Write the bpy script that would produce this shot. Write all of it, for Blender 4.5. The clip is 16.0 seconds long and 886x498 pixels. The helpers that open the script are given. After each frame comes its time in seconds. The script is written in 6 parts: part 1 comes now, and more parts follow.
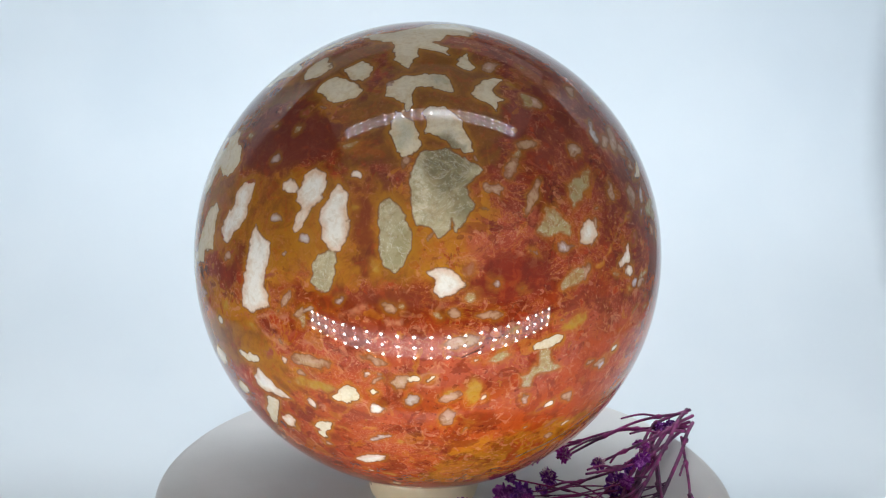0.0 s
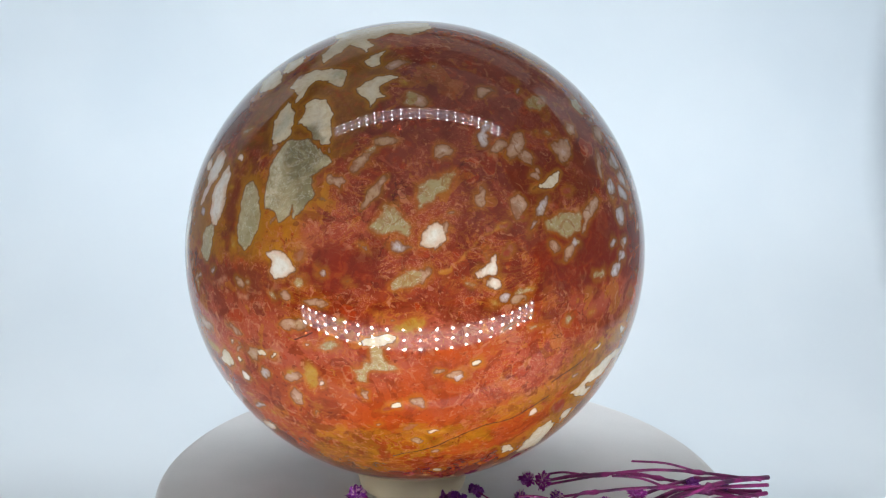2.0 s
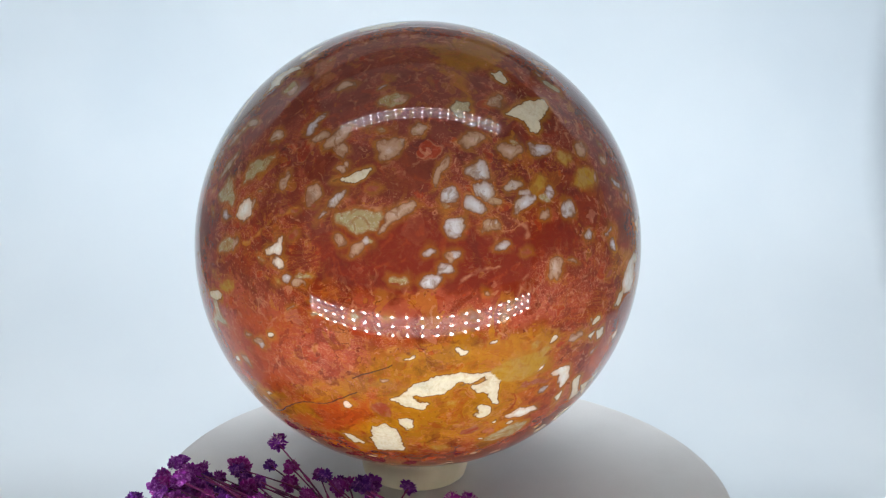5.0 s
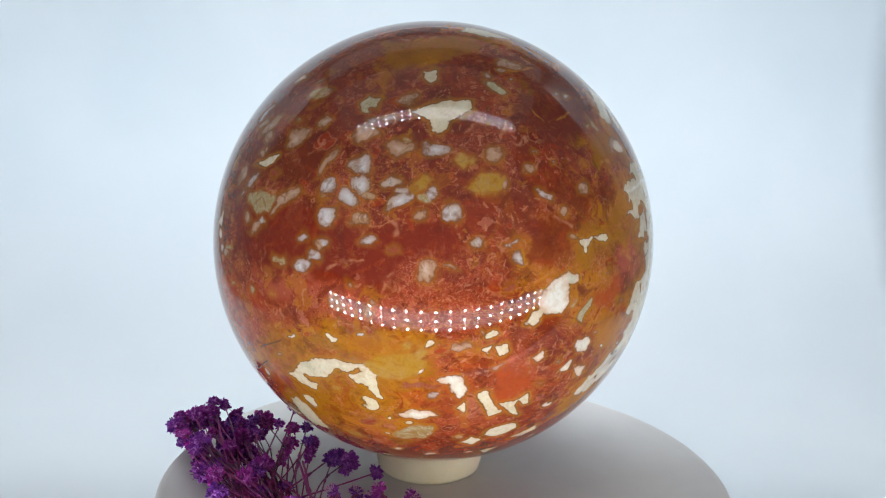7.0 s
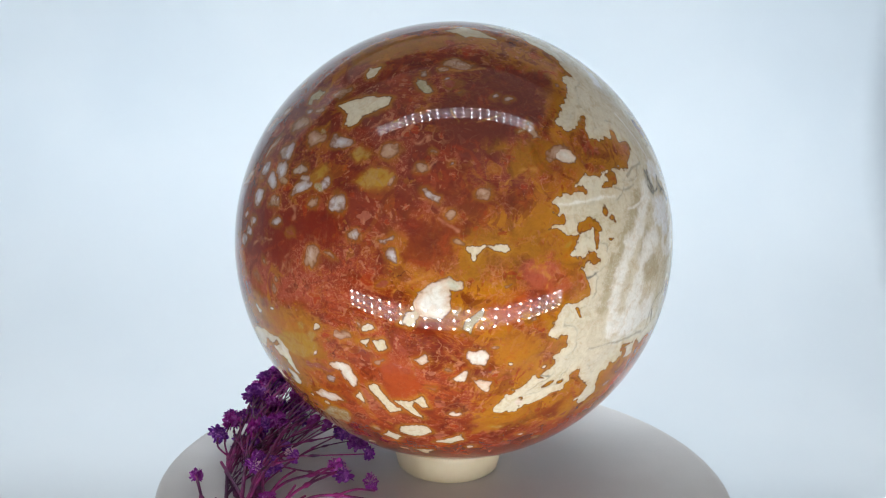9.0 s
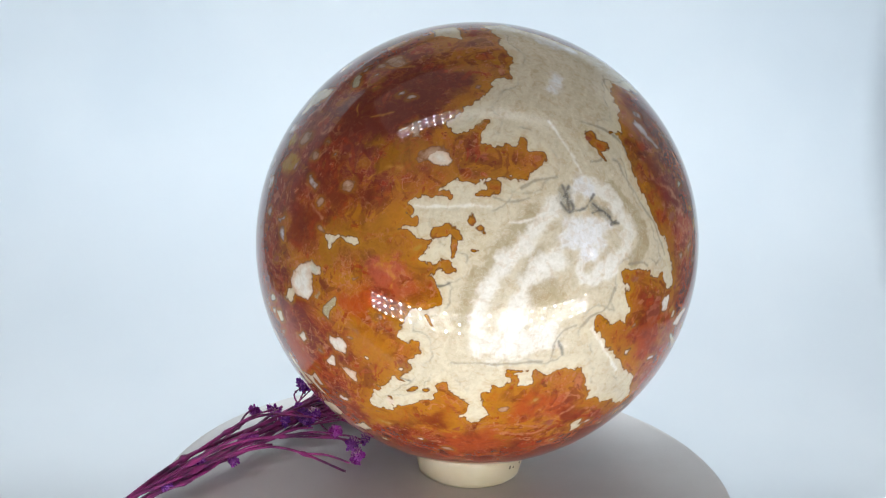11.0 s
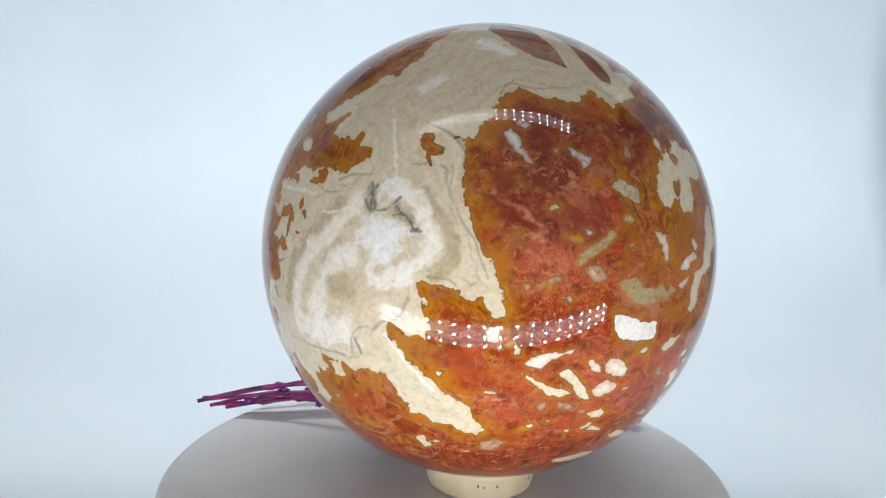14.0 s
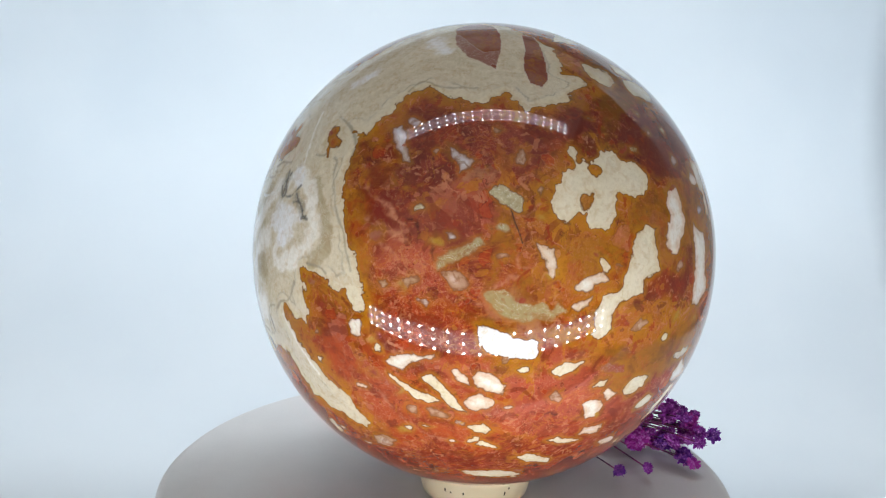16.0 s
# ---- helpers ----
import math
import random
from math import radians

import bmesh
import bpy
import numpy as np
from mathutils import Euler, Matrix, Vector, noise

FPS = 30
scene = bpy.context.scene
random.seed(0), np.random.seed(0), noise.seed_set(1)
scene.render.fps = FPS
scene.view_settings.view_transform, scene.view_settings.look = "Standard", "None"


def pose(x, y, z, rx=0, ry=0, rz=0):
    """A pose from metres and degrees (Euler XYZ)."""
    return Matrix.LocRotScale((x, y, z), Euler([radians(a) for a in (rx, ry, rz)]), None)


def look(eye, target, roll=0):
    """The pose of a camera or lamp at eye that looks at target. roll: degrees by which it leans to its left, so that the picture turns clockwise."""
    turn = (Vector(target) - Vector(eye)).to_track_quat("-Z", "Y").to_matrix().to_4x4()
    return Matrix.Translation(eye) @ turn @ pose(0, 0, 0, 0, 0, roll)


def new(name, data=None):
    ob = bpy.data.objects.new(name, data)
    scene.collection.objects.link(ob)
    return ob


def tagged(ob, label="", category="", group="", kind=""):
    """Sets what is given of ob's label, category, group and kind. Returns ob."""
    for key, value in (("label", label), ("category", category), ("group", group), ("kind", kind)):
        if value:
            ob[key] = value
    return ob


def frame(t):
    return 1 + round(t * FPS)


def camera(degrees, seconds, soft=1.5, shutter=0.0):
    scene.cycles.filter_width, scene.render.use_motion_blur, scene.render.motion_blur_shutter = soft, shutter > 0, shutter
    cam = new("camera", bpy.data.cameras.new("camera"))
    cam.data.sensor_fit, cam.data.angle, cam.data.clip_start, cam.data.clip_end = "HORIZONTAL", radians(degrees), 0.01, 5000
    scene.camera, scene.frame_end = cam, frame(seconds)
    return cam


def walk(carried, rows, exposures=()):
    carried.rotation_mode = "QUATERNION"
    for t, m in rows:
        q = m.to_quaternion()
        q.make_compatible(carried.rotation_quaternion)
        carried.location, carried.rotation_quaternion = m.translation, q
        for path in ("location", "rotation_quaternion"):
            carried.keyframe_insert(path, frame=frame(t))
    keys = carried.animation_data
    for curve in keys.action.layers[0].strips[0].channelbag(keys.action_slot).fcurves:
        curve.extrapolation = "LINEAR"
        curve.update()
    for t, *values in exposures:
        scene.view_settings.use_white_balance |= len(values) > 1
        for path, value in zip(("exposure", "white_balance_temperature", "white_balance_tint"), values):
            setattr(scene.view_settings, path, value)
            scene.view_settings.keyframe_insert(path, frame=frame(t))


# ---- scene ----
# ---------------------------------------------------------------- camera
EYE = Vector((-0.0021, -0.2729, 0.1601))
cam = camera(46.3, 16.0, soft=1.2)
aim = EYE + Vector((0, math.cos(radians(13.091)), -math.sin(radians(13.091))))
walk(cam, [(0.0, look(EYE, aim, 1.390)), (16.0, look(EYE, aim, 1.390))])

# how far the turntable has turned, in degrees
TURNS = [
    (0.0, 0.00), (0.5, -7.77), (1.0, -16.27), (1.5, -23.83), (2.0, -32.62), (2.5, -40.34),
    (3.0, -48.55), (3.5, -56.33), (4.0, -64.64), (4.5, -72.71), (5.0, -80.95), (5.5, -89.35),
    (6.0, -97.75), (6.5, -106.15), (7.0, -114.44), (7.5, -122.38), (8.0, -130.76), (8.5, -138.62),
    (9.0, -147.60), (9.5, -157.60), (10.0, -167.90), (10.5, -178.20), (11.0, -187.87), (11.5, -196.02),
    (12.0, -205.12), (12.5, -212.82), (13.0, -221.09), (13.5, -228.92), (14.0, -237.05), (14.5, -243.56),
    (15.0, -251.46), (15.5, -260.50), (16.0, -265.47),
]

# ---------------------------------------------------------------- light
scene.view_settings.exposure = 0.52
world = bpy.data.worlds.new("dim_room")
scene.world = world
world.use_nodes = True
world.node_tree.nodes["Background"].inputs["Color"].default_value = (1.0, 0.975, 0.94, 1)
world.node_tree.nodes["Background"].inputs["Strength"].default_value = 0.24
COOL = (0.86, 0.94, 1.0)
UPPER_LEDS, LOWER_LEDS, UPPER_GLOW, LOWER_GLOW = 110.0, 280.0, 0.9, 1.7

# unseen fill light added behind the sheet, which shines through it
lamp = new("back_fill_light", bpy.data.lights.new("back_fill_light", "AREA"))
lamp.data.shape, lamp.data.size, lamp.data.size_y = "RECTANGLE", 0.512, 0.25
lamp.data.energy, lamp.data.color = 0.54, COOL
lamp.matrix_world = look((-0.015, 0.276, 0.135), (-0.015, 0.0, 0.135))

# added fill light high at the back, behind a baffle, for the sheet's foot
lamp = new("top_fill_light", bpy.data.lights.new("top_fill_light", "AREA"))
lamp.data.shape, lamp.data.size, lamp.data.size_y = "RECTANGLE", 0.46, 0.05
lamp.data.energy, lamp.data.color = 1.42, COOL
lamp.matrix_world = look((-0.015, 0.135, 0.445), (-0.015, 0.11, 0.0))

# ---------------------------------------------------------------- materials


class Nodes:
    """Short hand for one node material."""

    def __init__(self, name):
        self.material = bpy.data.materials.new(name)
        self.material.use_nodes = True
        self.tree = self.material.node_tree
        self.surface = self.tree.nodes["Principled BSDF"]

    def add(self, kind, settings=(), **inputs):
        node = self.tree.nodes.new(kind)
        for key, value in dict(settings).items():
            setattr(node, key, value)
        for key, value in inputs.items():
            self.put(node.inputs[int(key[1:]) if key[0] == "i" and key[1:].isdigit() else key.replace("_", " ")], value)
        return node

    def put(self, socket, value):
        if isinstance(value, bpy.types.NodeSocket):
            self.tree.links.new(value, socket)
        else:
            socket.default_value = (*value, 1) if isinstance(value, tuple) and len(value) == 3 and socket.type == "RGBA" else value

    def set(self, **inputs):
        for key, value in inputs.items():
            self.put(self.surface.inputs[key.replace("_", " ")], value)
        return self

    def maths(self, operation, a, b=0.0, c=0.0, clamp=False):
        return self.add("ShaderNodeMath", dict(operation=operation, use_clamp=clamp), i0=a, i1=b, i2=c).outputs[0]

    def noise(self, scale, detail=4.0, rough=0.55, warp=0.0, where=None):
        where = where or self.here()
        return self.add("ShaderNodeTexNoise", (), Vector=where, Scale=scale, Detail=detail, Roughness=rough, Distortion=warp).outputs["Fac"]

    def here(self):
        return self.add("ShaderNodeTexCoord").outputs["Object"]

    def spread(self, value, low, high, to_low=0.0, to_high=1.0):
        return self.add("ShaderNodeMapRange", dict(interpolation_type="SMOOTHSTEP"), i0=value, i1=low, i2=high, i3=to_low, i4=to_high).outputs[0]

    def mix(self, fac, a, b, blend="MIX"):
        node = self.add("ShaderNodeMix", dict(data_type="RGBA", blend_type=blend))
        for socket, value in zip((node.inputs[0], node.inputs[6], node.inputs[7]), (fac, a, b)):
            self.put(socket, value)
        return node.outputs[2]

    def attribute(self, name):
        return self.add("ShaderNodeAttribute", dict(attribute_name=name))

    def bump(self, height, strength, distance):
        return self.add("ShaderNodeBump", (), Height=height, Strength=strength, Distance=distance).outputs[0]


def paper_material():
    n = Nodes("white_backdrop_sheet")
    soft = n.noise(7.0, 3.0)
    fine = n.noise(900.0, 3.0)
    colour = n.mix(n.spread(soft, 0.3, 0.7), (0.74, 0.79, 0.83), (0.79, 0.83, 0.86))
    n.set(Base_Color=colour, Roughness=0.62, Normal=n.bump(fine, 0.05, 0.0004))
    n.surface.inputs["Specular IOR Level"].default_value = 0.25
    through_light = n.add("ShaderNodeBsdfTranslucent", (), Color=colour)
    both = n.add("ShaderNodeMixShader", (), i0=0.35, i1=n.surface.outputs[0], i2=through_light.outputs[0])
    n.put(n.tree.nodes["Material Output"].inputs["Surface"], both.outputs[0])
    return n.material


def platter_material():
    n = Nodes("matt_grey_white_plastic")
    stain = n.noise(28.0, 5.0)
    grain = n.noise(1500.0, 2.0)
    colour = n.mix(n.spread(stain, 0.35, 0.7), (0.60, 0.585, 0.575), (0.66, 0.645, 0.635))
    n.set(Base_Color=colour, Roughness=n.spread(grain, 0.3, 0.7, 0.42, 0.6), Normal=n.bump(grain, 0.06, 0.0002))
    return n.material


def stand_material():
    n = Nodes("cream_plastic")
    cloud = n.noise(60.0, 4.0)
    colour = n.mix(n.spread(cloud, 0.35, 0.7), (0.70, 0.60, 0.40), (0.78, 0.69, 0.50))
    n.set(Base_Color=colour, Roughness=0.38, Normal=n.bump(n.noise(700.0), 0.08, 0.0003))
    n.surface.inputs["Subsurface Weight"].default_value = 0.15
    n.surface.inputs["Subsurface Radius"].default_value = (0.004, 0.003, 0.002)
    return n.material


def plain_material(name, colour, roughness, metallic=0.0, scale=80.0):
    n = Nodes(name)
    cloud = n.noise(scale, 5.0)
    shade = n.mix(n.spread(cloud, 0.3, 0.7), tuple(0.82 * c for c in colour), colour)
    n.set(Base_Color=shade, Roughness=n.spread(cloud, 0.3, 0.7, roughness, min(1.0, roughness + 0.12)), Metallic=metallic)
    return n.material


def glow_material(name, colour, strength):
    n = Nodes(name)
    n.set(Base_Color=(0.8, 0.8, 0.8), Emission_Color=colour, Emission_Strength=strength)
    return n.material


def board_material(strength):
    """A white board whose emission stands in for scattered LED light, most along its middle."""
    n = Nodes("white_circuit_board_added_glow")
    across = n.add("ShaderNodeSeparateXYZ", (), Vector=n.here()).outputs["Y"]
    glow = n.spread(n.maths("ABSOLUTE", across), 0.006, 0.021, strength, 0.0)
    n.set(Base_Color=(0.5, 0.5, 0.5), Emission_Color=COOL, Emission_Strength=glow)
    return n.material


def stem_material():
    n = Nodes("dyed_purple_stem")
    along = n.noise(160.0, 4.0)
    fine = n.noise(1400.0, 3.0)
    colour = n.mix(n.spread(along, 0.35, 0.65), (0.070, 0.010, 0.060), (0.30, 0.020, 0.17))
    n.set(Base_Color=colour, Roughness=0.6, Normal=n.bump(fine, 0.3, 0.0003))
    return n.material


def petal_material():
    n = Nodes("dyed_purple_petals")
    which = n.add("ShaderNodeObjectInfo").outputs["Random"]
    petal = n.add("ShaderNodeNewGeometry").outputs["Random Per Island"]
    fine = n.noise(1500.0, 3.0)
    body = n.mix(which, (0.13, 0.014, 0.29), (0.42, 0.022, 0.33))
    tip = n.mix(n.spread(petal, 0.3, 1.0), body, (0.60, 0.22, 0.66))
    colour = n.mix(n.spread(fine, 0.35, 0.75), body, tip)
    n.set(Base_Color=colour, Roughness=0.75)
    n.surface.inputs["Subsurface Weight"].default_value = 0.1
    n.surface.inputs["Subsurface Radius"].default_value = (0.002, 0.001, 0.002)
    return n.material


def stone_material():
    """Polished jasper: ground colours and inclusions come from the pattern fields, grain and fibres from noise."""
    n = Nodes("polished_brecciated_jasper")
    here = n.here()
    ground = n.attribute("ground").outputs["Color"]
    tone = n.attribute("tone").outputs["Color"]
    edge = n.attribute("edge").outputs["Fac"]
    soft = n.attribute("soft").outputs["Fac"]
    fibre = n.attribute("fibre").outputs["Fac"]
    crack = n.attribute("crack").outputs["Fac"]
    keep = n.spread(n.attribute("clear").outputs["Fac"], 0.0, 1.0, 1.0, 0.12)
    crystal = n.attribute("grain").outputs["Fac"]
    ragged = n.noise(300.0, 4.0, 0.5, 1.0, here)
    fine = n.noise(1300.0, 4.0, 0.6, 0.0, here)
    broad = n.noise(95.0, 5.0, 0.6, 1.2, here)
    mid = n.noise(210.0, 5.0, 0.62, 1.5, here)
    # ground: slow drifts of darker and redder mineral
    c = n.mix(n.spread(broad, 0.48, 0.66, 0.0, 0.6), ground, n.mix(0.75, ground, (0.10, 0.016, 0.009)))
    c = n.mix(n.spread(mid, 0.54, 0.64, 0.0, 0.4), c, n.mix(0.55, c, (0.50, 0.085, 0.012)))

    def warped(scale, amount, detail):
        cloud = n.add("ShaderNodeTexNoise", (), Vector=here, Scale=scale, Detail=detail).outputs["Color"]
        push = n.add("ShaderNodeVectorMath", dict(operation="SCALE"), i0=cloud, Scale=amount).outputs[0]
        return n.add("ShaderNodeVectorMath", dict(operation="ADD"), i0=here, i1=push).outputs[0]

    # crystalline pink ground between the fragments, with squiggles
    where = n.maths("MULTIPLY", n.spread(n.noise(85.0, 4.0, 0.6, 1.2, here), 0.50, 0.57, 0.0, 0.85), keep)
    where = n.maths("MAXIMUM", where, n.maths("MULTIPLY", crystal, 1.5))
    c = n.mix(n.maths("MULTIPLY", where, 0.40), c, n.mix(0.65, c, (0.46, 0.105, 0.06)))
    ridge = n.maths("ABSOLUTE", n.maths("SUBTRACT", n.noise(640.0, 3.0, 0.6, 1.2, here), 0.5))
    c = n.mix(n.maths("MULTIPLY", n.maths("MULTIPLY", n.spread(ridge, 0.0, 0.030, 1.0, 0.0), where), 0.42), c, (0.70, 0.36, 0.22))
    pits = n.add("ShaderNodeTexVoronoi", dict(feature="F1"), Vector=here, Scale=520.0)
    c = n.mix(n.maths("MULTIPLY", n.spread(pits.outputs["Distance"], 0.10, 0.16, 1.0, 0.0), n.maths("MULTIPLY", keep, 0.5)), c, (0.09, 0.016, 0.010))
    # rounded fragments, each of one clear colour with a dark outline
    for scale, weight, bent, low_size in ((135.0, 0.55, warped(170.0, 0.0075, 3.0), 0.14), (250.0, 0.6, warped(330.0, 0.0048, 3.0), 0.12), (520.0, 0.55, warped(600.0, 0.0024, 2.0), 0.10)):
        lump = n.add("ShaderNodeTexVoronoi", dict(feature="F1"), Vector=bent, Scale=scale)
        pick = n.add("ShaderNodeSeparateColor", (), Color=lump.outputs["Color"])
        size = n.maths("MULTIPLY_ADD", pick.outputs[2], 0.34, low_size)
        beyond = n.maths("SUBTRACT", lump.outputs["Distance"], size)
        body = n.maths("MULTIPLY", n.spread(beyond, -0.03, 0.02, weight, 0.0), keep)
        choice = pick.outputs[0]
        seen = n.spread(choice, 0.36, 0.34)
        ring = n.maths("MULTIPLY", n.maths("MULTIPLY", n.spread(n.maths("ABSOLUTE", beyond), 0.0, 0.055, 0.55, 0.0), seen), n.maths("MULTIPLY", keep, weight))
        tint = n.mix(n.spread(choice, 0.115, 0.12), (0.40, 0.050, 0.007), (0.13, 0.019, 0.010))
        tint = n.mix(n.spread(choice, 0.20, 0.205), tint, (0.43, 0.20, 0.022))
        tint = n.mix(n.spread(choice, 0.255, 0.26), tint, (0.50, 0.21, 0.13))
        tint = n.mix(n.spread(choice, 0.305, 0.31), tint, (0.34, 0.050, 0.012))
        c = n.mix(n.maths("MULTIPLY", body, seen), c, tint)
        c = n.mix(ring, c, n.mix(n.spread(pick.outputs[1], 0.45, 0.55), (0.08, 0.016, 0.008), (0.62, 0.34, 0.17)))
    # layered flow: golden and dark streaks that run round the stone
    flat = n.add("ShaderNodeVectorMath", dict(operation="MULTIPLY"), i0=here, i1=(1.0, 1.0, 1.9)).outputs[0]
    flow = n.noise(70.0, 7.0, 0.66, 2.2, flat)
    layered = n.maths("MULTIPLY", n.spread(n.noise(38.0, 2.0, 0.5, 0.0, here), 0.40, 0.56), keep)
    veil = n.maths("ABSOLUTE", n.maths("SUBTRACT", flow, 0.53))
    c = n.mix(n.maths("MULTIPLY", n.spread(veil, 0.0, 0.030, 0.45, 0.0), layered), c, n.mix(0.75, c, (0.62, 0.29, 0.045)))
    c = n.mix(n.maths("MULTIPLY", n.spread(flow, 0.44, 0.38, 0.0, 0.6), layered), c, n.mix(0.7, c, (0.13, 0.022, 0.008)))
    # torn patches of gold, dark red and dusky pink with crisp outlines
    hue = n.add("ShaderNodeSeparateColor", (), Color=ground)
    golden = n.spread(n.maths("DIVIDE", hue.outputs[1], hue.outputs[0]), 0.15, 0.34, 0.22, 1.0)
    for scale, low, high, paint, weight in ((105.0, 0.585, 0.605, (0.52, 0.262, 0.012), n.maths("MULTIPLY", golden, 0.62)), (135.0, 0.445, 0.40, (0.16, 0.020, 0.007), 0.55),
                                            (150.0, 0.60, 0.62, (0.30, 0.035, 0.008), n.maths("MULTIPLY", golden, 0.7)),
                                            (170.0, 0.63, 0.65, (0.44, 0.13, 0.07), 0.4), (260.0, 0.615, 0.665, (0.62, 0.33, 0.18), 0.5), (430.0, 0.60, 0.66, (0.66, 0.36, 0.20), 0.4)):
        shape = n.noise(scale, 5.0, 0.58, 1.1, n.add("ShaderNodeVectorMath", dict(operation="ADD"), i0=here, i1=(0.013 * scale, 0.3, 0.002 * scale)).outputs[0])
        c = n.mix(n.maths("MULTIPLY", n.maths("MULTIPLY", n.spread(shape, low, high), weight), keep), c, paint)
    # pale threads along old joints, in bundles
    shards = n.add("ShaderNodeTexVoronoi", dict(feature="DISTANCE_TO_EDGE"), Vector=warped(240.0, 0.0085, 5.0), Scale=110.0)
    patchy = n.noise(60.0, 3.0, 0.5, 0.0, here)
    c = n.mix(n.maths("MULTIPLY", n.spread(shards.outputs["Distance"], 0.0, 0.030, 1.0, 0.0), n.maths("MULTIPLY", n.spread(patchy, 0.57, 0.67, 0.0, 0.7), keep)), c, (0.56, 0.28, 0.12))
    c = n.mix(n.maths("MULTIPLY", n.spread(shards.outputs["Distance"], 0.0, 0.022, 1.0, 0.0), n.maths("MULTIPLY", n.spread(patchy, 0.44, 0.34, 0.0, 0.7), keep)), c, (0.05, 0.012, 0.008))
    c = n.mix(n.spread(fine, 0.42, 0.72, 0.0, 0.25), c, n.mix(0.5, c, (0.06, 0.012, 0.008)))
    c = n.mix(1.0, c, (0.90, 0.645, 0.52), "MULTIPLY")
    # inclusions
    grains = n.noise(420.0, 5.0, 0.6, 1.0, here)
    torn = n.maths("ADD", edge, n.maths("MULTIPLY", n.maths("SUBTRACT", ragged, 0.5), 1.6))
    rim = n.maths("MULTIPLY", n.spread(torn, 0.0, 1.7, 1.0, 0.0), n.spread(soft, 0.3, 0.6, 0.85, 0.5))
    c = n.mix(rim, c, n.mix(0.6, c, (0.44, 0.195, 0.010)))
    line = n.maths("MULTIPLY", n.spread(torn, 0.05, 0.42, 1.0, 0.0), n.spread(soft, 0.9, 0.5, 0.0, 0.8))
    c = n.mix(line, c, (0.10, 0.035, 0.008))
    inside = n.spread(n.maths("DIVIDE", torn, soft), 0.5, -0.5)
    clear = n.spread(soft, 0.54, 0.59)
    inside = n.maths("MULTIPLY", inside, n.maths("SUBTRACT", 1.0, n.maths("MULTIPLY", clear, n.spread(grains, 0.48, 0.66, 0.0, 0.5))))
    body = n.mix(n.spread(mid, 0.35, 0.7, 0.0, 0.28), tone, n.mix(0.5, tone, (0.45, 0.34, 0.20)))
    heart = n.maths("MULTIPLY", n.spread(torn, -0.5, -2.2), n.maths("MULTIPLY", n.spread(soft, 0.29, 0.46, 0.15, 0.5), n.maths("MULTIPLY", n.spread(fibre, 0.2, 0.34, 1.0, 0.0), n.spread(soft, 0.65, 0.75, 1.0, 0.0))))
    body = n.mix(heart, body, n.mix(0.6, body, (0.88, 0.86, 0.83)))
    body = n.mix(n.maths("MULTIPLY", clear, n.spread(broad, 0.50, 0.62, 0.0, 0.6)), body, n.mix(0.6, body, (0.40, 0.24, 0.10)))
    body = n.mix(n.spread(fine, 0.42, 0.66, 0.0, 0.28), body, n.mix(1.0, body, (0.72, 0.68, 0.60), "MULTIPLY"))
    hairs = n.spread(n.noise(800.0, 5.0, 0.7, 0.6, here), 0.44, 0.68)
    body = n.mix(n.maths("MULTIPLY", hairs, n.maths("MULTIPLY", fibre, 0.75)), body, (0.30, 0.25, 0.13))
    body = n.mix(n.spread(grains, 0.50, 0.62, 0.0, 0.4), body, n.mix(1.0, body, (0.80, 0.66, 0.52), "MULTIPLY"))
    lines = n.maths("ABSOLUTE", n.maths("SUBTRACT", n.noise(170.0, 6.0, 0.7, 2.5, here), 0.5))
    body = n.mix(n.maths("MULTIPLY", n.spread(lines, 0.0, 0.012, 1.0, 0.0), n.spread(fibre, 0.02, 0.3, 0.0, 0.45)), body, (0.92, 0.88, 0.78))
    c = n.mix(inside, c, body)
    c = n.mix(n.spread(crack, 0.05, 0.24, 0.85, 0.0), c, (0.035, 0.02, 0.015))
    n.set(Base_Color=c, Roughness=n.spread(fine, 0.3, 0.8, 0.015, 0.04), IOR=1.54)
    groove = n.spread(crack, 0.0, 0.4, 0.0, 1.0)
    n.set(Normal=n.bump(groove, 0.25, 0.0003))
    n.surface.inputs["Subsurface Weight"].default_value = 0.0
    return n.material


SHEET = paper_material()
PLATTER = platter_material()
CREAM_PLASTIC = stand_material()
STONE = stone_material()
STEM = stem_material()
PETAL = petal_material()
PISTIL = plain_material("pale_pink_stamens", (0.75, 0.45, 0.62), 0.7)
MARK = plain_material("dark_scuff", (0.05, 0.035, 0.02), 0.8)
UPPER_BOARD, LOWER_BOARD = board_material(UPPER_GLOW), board_material(LOWER_GLOW)
UPPER_LED, LOWER_LED = (glow_material("white_led", (0.95, 0.97, 1.0), power) for power in (UPPER_LEDS, LOWER_LEDS))
WHITE_PLASTIC = plain_material("white_plastic", (0.72, 0.73, 0.74), 0.45)
LINING = plain_material("grey_lining", (0.30, 0.30, 0.295), 0.7, 0.0, 60.0)
TABLE = plain_material("dark_table_laminate", (0.10, 0.085, 0.075), 0.45, 0.0, 12.0)

# ---------------------------------------------------------------- mesh helpers


def part(name, bm, material, parent=None, label=""):
    mesh = bpy.data.meshes.new(name)
    bm.to_mesh(mesh)
    bm.free()
    mesh.materials.append(material)
    ob = new(name, mesh)
    ob.parent = parent
    return tagged(ob, label)


